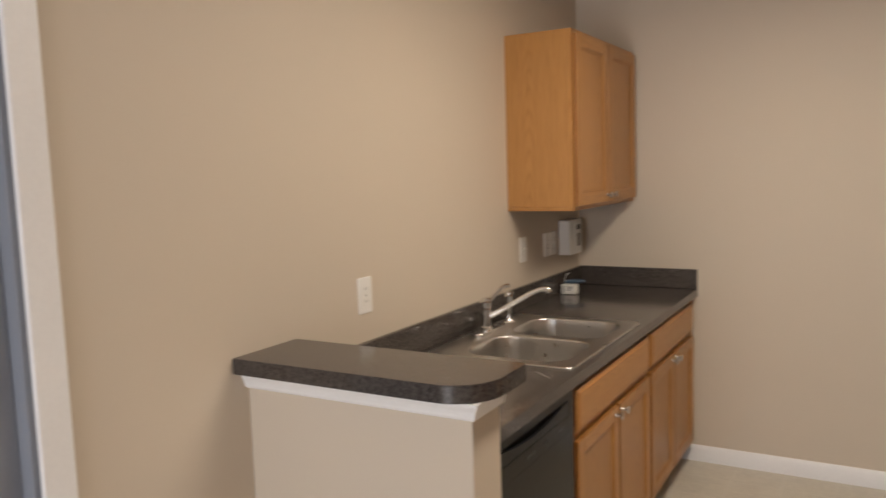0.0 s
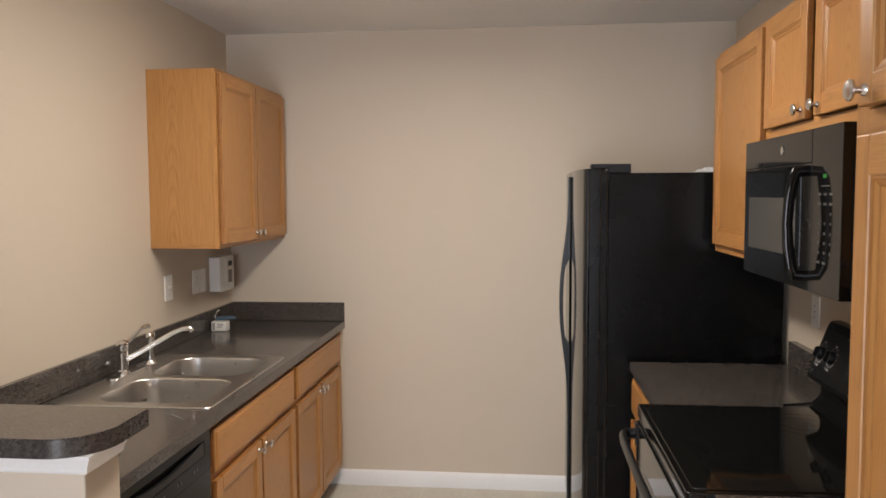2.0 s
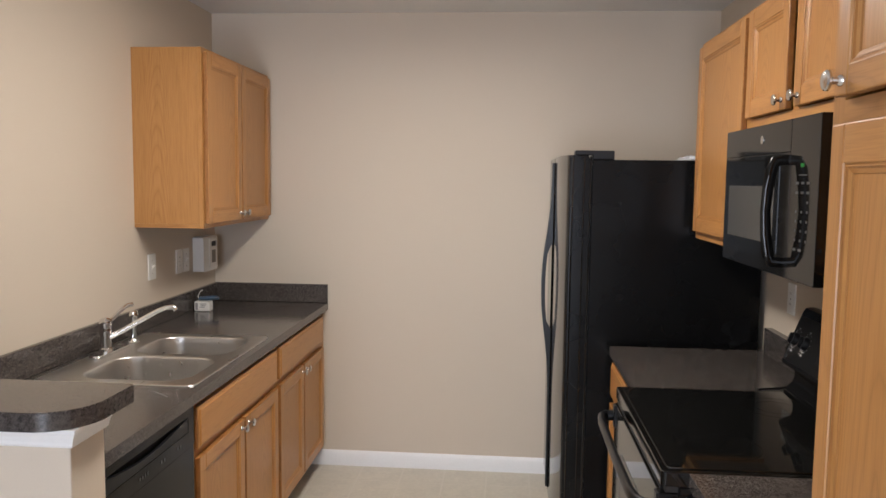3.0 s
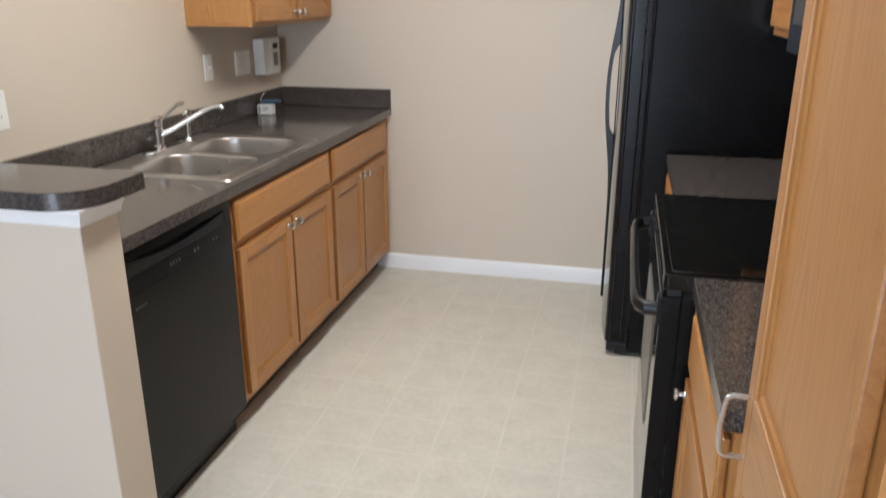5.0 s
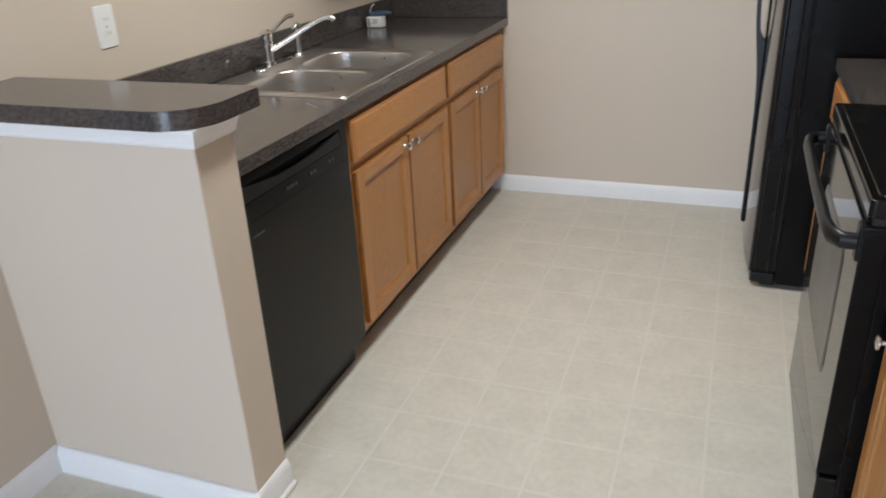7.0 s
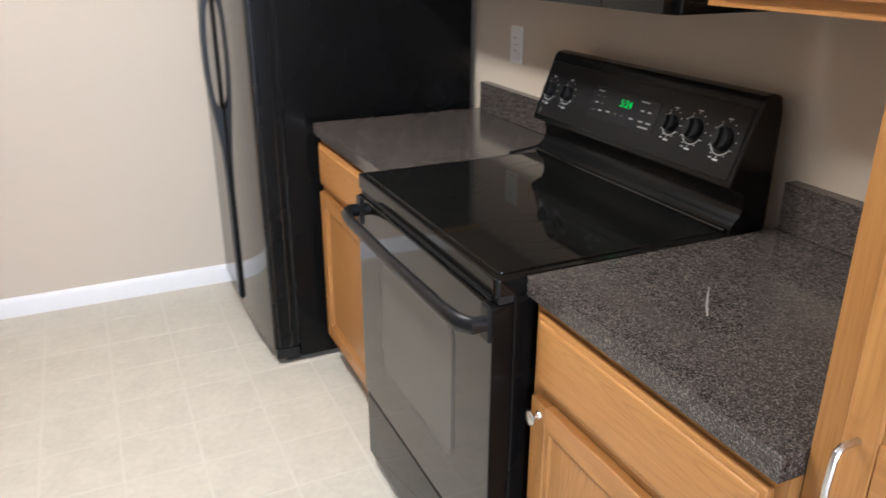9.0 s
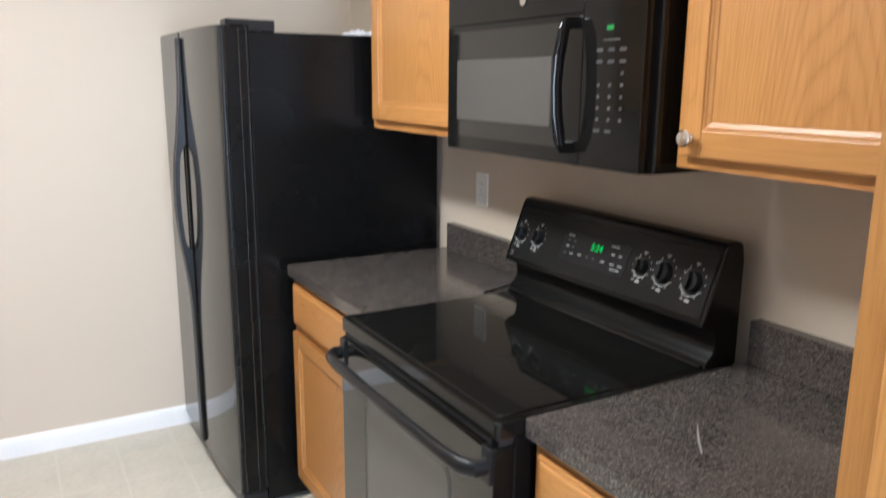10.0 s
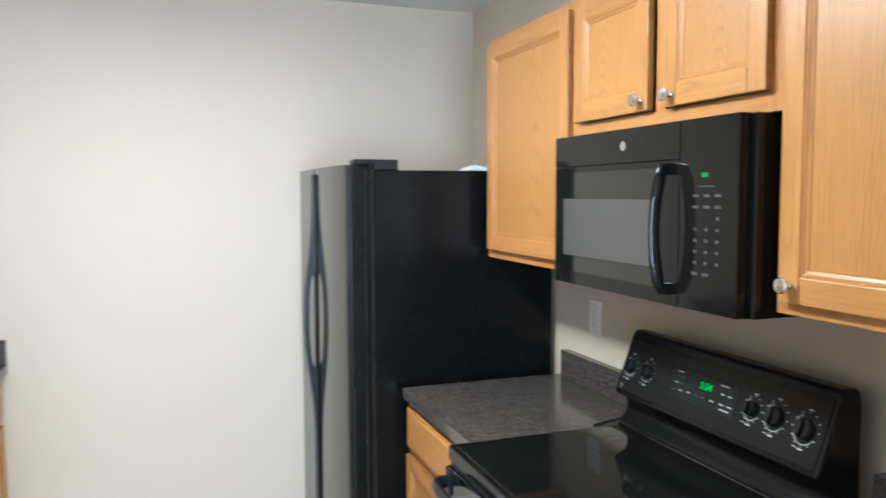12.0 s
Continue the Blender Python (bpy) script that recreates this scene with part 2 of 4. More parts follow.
def rounded(x0, x1, y0, y1, r, n=6):
    """Points of a rounded rectangle, anticlockwise; r: one radius or four (x1y0, x1y1, x0y1, x0y0)."""
    r = r if isinstance(r, (tuple, list)) else (r,) * 4
    out = []
    for (cx, cy), a0, q in zip(((x1 - r[0], y0 + r[0]), (x1 - r[1], y1 - r[1]), (x0 + r[2], y1 - r[2]), (x0 + r[3], y0 + r[3])), (-90, 0, 90, 180), r):
        for k in range(n + 1):
            a = radians(a0 + 90 * k / n)
            out.append((cx + q * math.cos(a), cy + q * math.sin(a)))
    return out


def slab(outline, lo, hi, to3, b=0.0, seg=2):
    """A plate from a closed outline; to3 maps (u, v, height) to a place."""
    bm = bmesh.new()
    low = [bm.verts.new(to3(u, v, lo)) for u, v in outline]
    high = [bm.verts.new(to3(u, v, hi)) for u, v in outline]
    n = len(outline)
    for i in range(n):
        bm.faces.new((low[i], low[(i + 1) % n], high[(i + 1) % n], high[i]))
    bm.faces.new(low[::-1])
    top = bm.faces.new(high)
    if b:
        bmesh.ops.bevel(bm, geom=list(top.edges), offset=b, segments=seg, affect="EDGES", profile=0.5)
    return bm


def flat_xy(u, v, h):
    return (u, v, h)


def on_x(u, v, h):
    """Outline in y and z, thickness along x."""
    return (h, u, v)


def holed(u0, u1, v0, v1, holes, lo, hi, to3):
    """A plate with rectangular openings right through it, as one closed mesh."""
    us = sorted({u0, u1, *(h[0] for h in holes), *(h[1] for h in holes)})
    vs = sorted({v0, v1, *(h[2] for h in holes), *(h[3] for h in holes)})
    gone = {(i, j) for i in range(len(us) - 1) for j in range(len(vs) - 1) if any(h[0] <= us[i] < h[1] and h[2] <= vs[j] < h[3] for h in holes)}
    bm = bmesh.new()
    at = {(i, j, k): bm.verts.new(to3(us[i], vs[j], (lo, hi)[k])) for i in range(len(us)) for j in range(len(vs)) for k in (0, 1)}
    for i in range(len(us) - 1):
        for j in range(len(vs) - 1):
            if (i, j) in gone:
                continue
            c = [(i, j), (i + 1, j), (i + 1, j + 1), (i, j + 1)]
            for k in (0, 1):
                bm.faces.new([at[a, b2, k] for a, b2 in c])
            for e, (di, dj) in enumerate(((0, -1), (1, 0), (0, 1), (-1, 0))):
                q = (i + di, j + dj)
                if q in gone or not (0 <= q[0] < len(us) - 1 and 0 <= q[1] < len(vs) - 1):
                    p, r = c[e], c[(e + 1) % 4]
                    bm.faces.new((at[p[0], p[1], 0], at[r[0], r[1], 0], at[r[0], r[1], 1], at[p[0], p[1], 1]))
    for v in [v for v in bm.verts if not v.link_faces]:
        bm.verts.remove(v)
    return bm


def print_on(text, size, m, material, parent, name="lettering", label=""):
    """Lettering in the built-in font, as a thin mesh."""
    cu = bpy.data.curves.new(name, "FONT")
    cu.body, cu.size, cu.align_x, cu.align_y, cu.extrude = text, size, "CENTER", "CENTER", 0.0003
    tmp = bpy.data.objects.new("tmp", cu)
    scene.collection.objects.link(tmp)
    me = bpy.data.meshes.new_from_object(tmp.evaluated_get(bpy.context.evaluated_depsgraph_get()))
    bpy.data.objects.remove(tmp)
    me.name = name
    me.materials.clear()
    me.materials.append(material)
    me.transform(Matrix.Translation(-Vector(root_of(parent).location)) @ m)
    ob = new(name, me)
    ob.parent = parent
    return tagged(ob, label)

# ---- the setting ----
LEFT, RIGHT, FAR, BACK, HIGH = 0.0, 2.68, 2.565, -4.6, 2.472
T = 0.12
solid("wall_west", holed(BACK - T, FAR + T, 0, HIGH, [(-1.5, -0.585, 0, 2.04)], LEFT - T, LEFT, on_x), WALL, "beige painted wall beside the sink counter", "wall", "structure")
solid("wall_north", box(LEFT, RIGHT, FAR, FAR + T, 0, HIGH, 0), WALL, "beige painted end wall of the kitchen", "wall", "structure")
solid("wall_east", box(RIGHT, RIGHT + T, BACK - T, FAR + T, 0, HIGH, 0), WALL, "beige painted wall behind the range", "wall", "structure")
solid("wall_south", holed(LEFT, RIGHT, 0, HIGH, [(0.2, 1.5, 0.12, 2.08)], BACK - T, BACK, lambda u, v, h: (u, h, v)), WALL, "beige painted wall with a patio window", "wall", "structure")
solid("ceiling", box(LEFT - T, RIGHT + T, BACK - T, FAR + T, HIGH, HIGH + 0.1, 0), CEILING, "white textured ceiling", "ceiling", "structure")
solid("ground", box(-60, 60, -60, 60, -0.35, -0.3, 0), surface("grass_ground", (0.08, 0.11, 0.04), 0.9, vary=0.3, scale=0.6, grain=30), "grass outside the window", "ground", "structure")

window = thing("window_1", (0.85, BACK - 0.06, 0.12), "large white framed patio window letting in daylight", "window", kind="structure")
frame_bm = holed(0.2, 1.5, 0.12, 2.08, [(0.26, 0.82, 0.18, 2.02), (0.88, 1.44, 0.18, 2.02)], BACK - 0.1, BACK - 0.03, lambda u, v, h: (u, h, v))
part("window_frame", frame_bm, TRIM, window)
for u0, u1 in ((0.26, 0.82), (0.88, 1.44)):
    pane = part("pane", box(u0, u1, BACK - 0.07, BACK - 0.064, 0.18, 2.02, 0), PANE, window)
    pane.visible_shadow = False

door_1 = thing("door_1", (-0.06, -1.05, 0), "closed grey painted door in a white casing", "door", kind="structure")
leaf = part("leaf", box(-0.075, -0.04, -1.485, -0.6, 0.01, 2.025, 0.003), DOOR_GREY, door_1)
part("latch", slab(rounded(-0.725, -0.695, 0.95, 1.01, 0.008), -0.04, -0.03, on_x, 0.002), BLACK_PLASTIC, leaf, "dark door latch")
# near jamb in the leaf's grey, not white, to imitate shade beside the casing
part("jamb", box(-0.12, -0.001, -0.6, -0.585, 0, 2.04, 0.001), DOOR_GREY, door_1)
part("jamb", box(-0.12, -0.001, -1.5, -1.485, 0, 2.04, 0.001), TRIM, door_1)
part("jamb", box(-0.12, -0.001, -1.485, -0.6, 2.025, 2.04, 0.001), TRIM, door_1)


def casing(y0, y1, z0, z1):
    bm = box(0, 0.014, y0, y1, z0, z1, 0.004, 2)
    return bm


part("casing", casing(-0.588, -0.515, 0, 2.045), TRIM, door_1)
part("casing", casing(-1.585, -1.495, 0, 2.045), TRIM, door_1)
part("casing", casing(-1.585, -0.515, 2.0455, 2.13), TRIM, door_1)


def board(path_from, path_to, out, h=0.085, d=0.013, shoe=0.0):
    """A skirting board: a flat face with a moulded top edge and a small shoe at the floor. out: the way that it faces."""
    a, b, o = Vector(path_from), Vector(path_to), Vector(out)
    prof = [(0, 0), (d + shoe, 0), (d + shoe * 0.9, 0.008), (d + shoe * 0.4, 0.013), (d, 0.015), (d, h - 0.02), (d - 0.003, h - 0.012), (d - 0.008, h - 0.003), (d - 0.011, h), (0, h)]
    bm = bmesh.new()
    rows = [[bm.verts.new(p + o * q + Vector((0, 0, z))) for q, z in prof] for p in (a, b)]
    n = len(prof)
    for i in range(n):
        bm.faces.new((rows[0][i], rows[0][(i + 1) % n], rows[1][(i + 1) % n], rows[1][i]))
    bm.faces.new(rows[0])
    bm.faces.new(rows[1][::-1])
    return bm


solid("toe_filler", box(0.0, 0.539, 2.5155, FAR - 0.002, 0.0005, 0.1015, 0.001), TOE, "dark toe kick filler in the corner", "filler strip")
solid("baseboard", board((0.542, FAR, 0), (RIGHT, FAR, 0), (0, -1, 0)), TRIM, "white baseboard along the beige end wall", "baseboard", "structure", smooth=True)
solid("baseboard", board((0, -0.513, 0), (0, -0.002, 0), (1, 0, 0)), TRIM, "white baseboard beside the half wall", "baseboard", "structure", smooth=True)
solid("baseboard", board((0.014, 0, 0), (0.688, 0, 0), (0, -1, 0), d=0.018), TRIM, "white baseboard along the half wall", "baseboard", "structure", smooth=True)
solid("baseboard", board((0.675, 0.0, 0), (0.675, 0.14, 0), (1, 0, 0), 0.085), TRIM, "white baseboard at the half wall's end", "baseboard", "structure", smooth=True)
solid("baseboard", board((0, BACK, 0), (0, -1.587, 0), (1, 0, 0)), TRIM, "white baseboard along the beige wall", "baseboard", "structure", smooth=True)

solid("trim", box(0.689, 0.702, -0.0185, 0.14, 0.0003, 0.019, 0.006, 3), TRIM, "white shoe moulding at the half wall's end", "trim", "structure", smooth=True)
solid("half_wall", box(0, 0.675, 0, 0.14, 0, 1.05, 0.002), WALL, "beige painted half wall under the bar top", "wall", "structure")

trim = bmesh.new()
prof = [(0.0, 1.006), (0.006, 1.006), (0.012, 1.012), (0.014, 1.02), (0.019, 1.032), (0.026, 1.044), (0.028, 1.0525), (0.0, 1.0525)]
loops = []
for q, z in prof:
    loops.append([trim.verts.new(p) for p in ((0.001, -q, z), (0.675 + q, -q, z), (0.675 + q, 0.139, z))])
for r, s in zip(loops, loops[1:]):
    for k in (0, 1):
        trim.faces.new((r[k], r[k + 1], s[k + 1], s[k]))
trim.faces.new([r[0] for r in loops])
trim.faces.new([r[2] for r in loops][::-1])
solid("trim", trim, TRIM, "white moulded trim under the bar top", "trim", "structure", smooth=False)

# ---- worktops ----
EDGE = surface("laminate_edge", (0.055, 0.047, 0.043), 0.17, vary=0.75, scale=90, grain=260, bump=0.16, depth=0.001)


def edge_band(pts, z0, z1, parent):
    """A thin strip of laminate glued along an edge."""
    bm = bmesh.new()
    lo = [bm.verts.new((x, y, z0)) for x, y in pts]
    hi = [bm.verts.new((x, y, z1)) for x, y in pts]
    for i in range(len(pts) - 1):
        bm.faces.new((lo[i], lo[i + 1], hi[i + 1], hi[i]))
    bmesh.ops.recalc_face_normals(bm, faces=bm.faces)
    bmesh.ops.solidify(bm, geom=bm.faces[:], thickness=0.001)
    part("edge_band", bm, EDGE, parent, "speckled laminate edge strip", smooth=True)


def scuff(parent, pts, z, w=0.004):
    """A pale worn streak on a worktop."""
    bm = bmesh.new()
    n = len(pts)
    for i in range(n - 1):
        (xa, ya), (xb, yb) = pts[i], pts[i + 1]
        wa, wb = w * math.sin(math.pi * (i + 0.15) / n), w * math.sin(math.pi * (i + 1.15) / n)
        bm.faces.new([bm.verts.new(p) for p in ((xa - wa, ya, z), (xa + wa, ya, z), (xb + wb, yb, z), (xb - wb, yb, z))])
    part("scuff", bm, SCUFF, parent, "pale worn streak")


SCUFF = surface("worn_laminate", (0.21, 0.195, 0.18), 0.4, vary=0.3, scale=60, grain=300)
bar = thing("bar_top", (0.35, 0.08, 1.0535), "dark speckled laminate bar top with a rounded end", "bar top")
outline = rounded(0.0, 0.722, -0.05, 0.2, (0.115, 0.012, 0.001, 0.001), 10)
part("slab", slab(outline, 1.0535, 1.095, flat_xy, 0.002), LAMINATE, bar, smooth=True)
edge_band([(0.002, -0.0525)] + [(x + 0.0025, y - 0.0025) for x, y in outline[:14]] + [(0.7245, 0.19)], 1.0538, 1.0928, bar)


def backsplash(name, bm, parent):
    return part(name, bm, LAMINATE, parent)


sink_counter = thing("worktop", (0.3, 1.3, 0.876), "dark speckled laminate worktop round the sink", "worktop")
part("slab", holed(0.0, 0.636, 0.142, FAR, [(0.085, 0.575, 0.85, 1.585)], 0.876, 0.914, flat_xy), LAMINATE, sink_counter)
scuff(sink_counter, [(0.475, 0.757), (0.508, 0.75), (0.545, 0.722), (0.572, 0.7)], 0.9145)
backsplash("backsplash", box(0.0, 0.02, 0.142, FAR - 0.0205, 0.9145, 1.016, 0.002), sink_counter)
backsplash("backsplash", box(0.0, 0.636, FAR - 0.02, FAR, 0.9145, 1.016, 0.002), sink_counter)
range_counter = thing("worktop", (2.35, 0.0, 0.876), "dark speckled laminate worktop between pantry and range", "worktop")
part("slab", box(2.042, RIGHT, -0.337, 0.243, 0.876, 0.914, 0.001), LAMINATE, range_counter)
scuff(range_counter, [(2.305, 0.068), (2.278, 0.042), (2.25, 0.014), (2.222, -0.018)], 0.9145, 0.0032)
backsplash("backsplash", box(2.644, RIGHT, -0.337, 0.237, 0.9145, 1.016, 0.002), range_counter)
fridge_counter = thing("worktop", (2.35, 1.3, 0.876), "dark speckled laminate worktop between range and refrigerator", "worktop")
part("slab", box(2.042, RIGHT, 1.003, 1.64, 0.876, 0.914, 0.001), LAMINATE, fridge_counter)
backsplash("backsplash", box(2.648, RIGHT, 1.003, 1.6, 0.9145, 1.016, 0.002), fridge_counter)

# ---- oak cabinets ----


def knob(parent, x, y, z, s, r=0.0155):
    """A round satin knob that stands out along x."""
    prof = [(0, 0.0085), (0.003, 0.008), (0.006, 0.0055), (0.013, 0.005), (0.016, 0.009), (0.018, r), (0.0215, r), (0.024, r * 0.85), (0.0252, r * 0.4), (0.0254, 0.0)]
    part("knob", turned(prof, (x, y, z), (s, 0, 0)), NICKEL, parent, "satin nickel knob", smooth=True)


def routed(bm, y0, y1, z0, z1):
    """Marks a door or drawer front's outer edge for oak darkened to imitate shade."""
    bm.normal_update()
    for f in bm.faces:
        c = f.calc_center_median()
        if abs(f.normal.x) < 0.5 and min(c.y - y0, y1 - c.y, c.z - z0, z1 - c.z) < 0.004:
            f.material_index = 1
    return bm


def panelled(name, parent, xb, s, y0, y1, z0, z1, stile=0.05, panels=None, th=0.019):
    """A door of stiles and rails with a moulded inner edge round each sunk panel. xb: its back; s: the way that it faces."""
    xf = xb + s * th
    lo, hi = min(xb, xf), max(xb, xf)
    panels = panels or [(z0 + stile, z1 - stile)]
    p = sorted((xf - s * 0.0105, xb + s * 0.001))
    door = part(name, box(p[0], p[1], y0 + 0.005, y1 - 0.005, z0 + 0.005, z1 - 0.005, 0), OAK_PANEL, parent)
    part("stile", routed(box(lo, hi, y0, y0 + stile, z0, z1, 0.003, 2), y0, y1, z0, z1), (OAK_V, OAK_EDGE_SHADE), door)
    part("stile", routed(box(lo, hi, y1 - stile, y1, z0, z1, 0.003, 2), y0, y1, z0, z1), (OAK_V, OAK_EDGE_SHADE), door)
    edges = [z0] + [v for q in panels for v in q] + [z1]
    for a, b in zip(edges[::2], edges[1::2]):
        part("rail", routed(box(lo, hi, y0 + stile + 0.0003, y1 - stile - 0.0003, a, b, 0.0025, 2), y0, y1, z0, z1), (OAK_H, OAK_EDGE_SHADE), door)
    for a, b in panels:
        rings, bm = [], bmesh.new()
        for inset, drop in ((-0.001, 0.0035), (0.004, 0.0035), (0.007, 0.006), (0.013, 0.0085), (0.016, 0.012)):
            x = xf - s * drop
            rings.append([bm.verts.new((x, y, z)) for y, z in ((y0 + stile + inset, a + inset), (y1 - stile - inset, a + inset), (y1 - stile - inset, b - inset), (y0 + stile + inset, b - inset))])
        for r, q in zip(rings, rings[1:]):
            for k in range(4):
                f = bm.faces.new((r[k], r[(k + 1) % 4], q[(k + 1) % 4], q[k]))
                # first step and inner crease take the oak darkened for shade
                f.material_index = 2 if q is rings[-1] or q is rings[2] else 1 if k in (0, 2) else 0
        part("moulding", bm, (OAK_V, OAK_H, OAK_GROOVE_SHADE), door)
    return door


def drawer(parent, xb, s, y0, y1, z0, z1, th=0.019):
    # a low routed margin round a raised field
    back, step, face = xb, xb + s * (th - 0.005), xb + s * th
    lo, hi = sorted((back, step))
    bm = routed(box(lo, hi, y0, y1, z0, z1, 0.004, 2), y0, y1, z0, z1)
    g = 0.011
    rows = [[bm.verts.new((x, y, z)) for y, z in ((y0 + q, z0 + q), (y1 - q, z0 + q), (y1 - q, z1 - q), (y0 + q, z1 - q))] for x, q in ((step - s * 0.001, g), (step + s * 0.002, g), (face - s * 0.001, g + 0.002), (face, g + 0.005))]
    for k, (r, t) in enumerate(zip(rows, rows[1:])):
        for c in range(4):
            # shade painted round the foot of the raised field
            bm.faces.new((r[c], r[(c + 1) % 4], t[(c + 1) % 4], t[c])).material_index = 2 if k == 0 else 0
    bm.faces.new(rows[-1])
    return part("drawer_front", bm, (OAK_FACE, OAK_EDGE_SHADE, OAK_GROOVE_SHADE), parent)


def carcass(top, xw, xf, s, y0, y1, z0, z1, bars_z=(), bars_y=(), w=0.038, body_top=None):
    """Body and face frame. xw: at the wall; xf: front of the face frame."""
    a, b = sorted((xw, xf - s * 0.0195))
    under = z0 + (0.018 if z0 > 1 else 0)
    # a hollow body: sides, floor, back and, on wall units, a top
    zt, w2, bt = body_top or z1, 0.016, 0.006
    for ya, yb in ((y0, y0 + w2), (y1 - w2, y1)):
        part("side_panel", box(a, b, ya, yb, under, zt, 0.001), OAK_SIDE, top)
    part("bottom_panel", box(a, b, y0 + w2 + 0.0003, y1 - w2 - 0.0003, under, under + w2, 0), OAK_H, top)
    k0, k1 = sorted((xw, xw + s * bt))
    part("back_panel", box(k0, k1, y0 + w2 + 0.0003, y1 - w2 - 0.0003, under + w2 + 0.0003, zt - w2 - 0.0003, 0), OAK_V, top)
    if z0 > 1 or z1 > 2:
        part("top_panel", box(a, b, y0 + w2 + 0.0003, y1 - w2 - 0.0003, zt - w2, zt, 0), OAK_H, top)
    if z0 > 1:
        a2, b2 = sorted((xw, xf - s * 0.02))
        part("underside", box(a2 + 0.002, b2 - 0.002, y0 + 0.018, y1 - 0.018, under - 0.004, under - 0.0005, 0), MELAMINE, top, "dull unfinished underside")
        for ya, yb in ((y0, y0 + 0.0165), (y1 - 0.0165, y1)):
            part("side_edge", box(a2, b2, ya, yb, z0, under - 0.0003, 0.001), OAK_D, top)
    cuts_z, cuts_y = [z0 + w, *(v for z in sorted(bars_z) for v in (z - w / 2, z + w / 2)), z1 - w], [y0 + w, *(v for y in sorted(bars_y) for v in (y - w / 2, y + w / 2)), y1 - w]
    holes = [(ya, yb, za, zb) for ya, yb in zip(cuts_y[::2], cuts_y[1::2]) for za, zb in zip(cuts_z[::2], cuts_z[1::2])]
    bm = holed(y0, y1, z0, z1, holes, xf - s * 0.019, xf, on_x)
    for f in bm.faces:
        c = f.calc_center_median()
        f.material_index = 1 if y0 + w < c.y < y1 - w and not any(za < c.z < zb for _, _, za, zb in holes) else 0
    part("face_frame", bm, (OAK_V, OAK_H), top)


def base_cabinet(xw, s, y0, y1, doors, label, depth=0.61, knobs=(), drawers=None, group="base cabinets", body_top=None):
    """doors: (y0, y1) pairs; knobs: (door, y)."""
    xf = xw + s * depth
    top = thing("base_cabinet", (xw + s * depth / 2, (y0 + y1) / 2, 0), label, "cabinet", group)
    carcass(top, xw, xf, s, y0, y1, 0.102, 0.875, (0.695,), body_top=body_top)
    a, b = sorted((xw, xf - s * 0.07))
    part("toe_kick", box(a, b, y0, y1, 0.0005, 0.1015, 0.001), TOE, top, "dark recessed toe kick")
    for d in drawers or [(doors[0][0], doors[-1][1])]:
        drawer(top, xf + s * 0.001, s, *d, 0.708, 0.853)
    made = [panelled("door", top, xf + s * 0.001, s, *d, 0.132, 0.683) for d in doors]
    for i, y in knobs:
        knob(made[i], xf + s * 0.02, y, 0.654, s)
    return top


base_cabinet(0.0, 1, 0.782, 1.674, [(0.802, 1.226), (1.243, 1.656)], "honey oak base cabinet with two doors under the sink", knobs=((0, 1.195), (1, 1.272)), body_top=0.735)
base_cabinet(0.0, 1, 1.675, 2.515, [(1.696, 2.083), (2.1, 2.49)], "honey oak base cabinet with two doors beside the end wall", knobs=((0, 2.055), (1, 2.127)))
base_cabinet(RIGHT, -1, -0.336, 0.235, [(-0.32, 0.213)], "honey oak base cabinet with a drawer beside the pantry", depth=0.615, knobs=((0, 0.183),))
base_cabinet(RIGHT, -1, 1.006, 1.636, [(1.026, 1.617)], "honey oak base cabinet with a drawer beside the refrigerator", depth=0.615)
solid("filler_strip", box(0.0, 0.609, 2.5155, FAR - 0.001, 0.102, 0.875, 0.001), OAK_V, "oak filler strip between cabinet and end wall", "filler strip")
# the shade on this side is put into the oak's colour
solid("end_panel", box(0.03, 0.612, 0.768, 0.7815, 0.102, 0.875, 0.001), OAK_EDGE_SHADE, "reddish oak panel beside the dishwasher, darkened for shade", "panel")


def wall_cabinet(xw, s, depth, y0, y1, z0, z1, doors, label, knobs=(), mid=()):
    xf = xw + s * depth
    top = thing("wall_cabinet", (xw + s * depth / 2, (y0 + y1) / 2, z0), label, "cabinet", "wall cabinets")
    carcass(top, xw, xf, s, y0, y1, z0, z1, (), mid)
    made = [panelled("door", top, xf + s * 0.001, s, *d) for d in doors]
    for i, y, z in knobs:
        knob(made[i], xf + s * 0.02, y, z, s)
    return top


wall_cabinet(0.0, 1, 0.308, 1.652, 2.555, 1.372, 2.14, [(1.668, 2.087, 1.392, 2.122), (2.1, 2.535, 1.392, 2.122)],
             "honey oak wall cabinet with two doors above the sink counter", ((0, 2.058, 1.425), (1, 2.13, 1.425)), (2.093,))
wall_cabinet(RIGHT, -1, 0.31, 1.0025, 1.632, 1.372, 2.14, [(1.02, 1.604, 1.402, 2.118)], "honey oak wall cabinet beside the refrigerator")
wall_cabinet(RIGHT, -1, 0.31, 0.2255, 1.002, 1.7545, 2.14, [(0.633, 0.984, 1.795, 2.118), (0.25, 0.575, 1.795, 2.118)],
             "short honey oak cabinet above the microwave", ((0, 0.663, 1.822), (1, 0.545, 1.822)), (0.604,))
wall_cabinet(RIGHT, -1, 0.31, -0.337, 0.225, 1.372, 2.14, [(-0.323, 0.204, 1.396, 2.118)], "honey oak wall cabinet between microwave and pantry", ((0, 0.176, 1.43),))

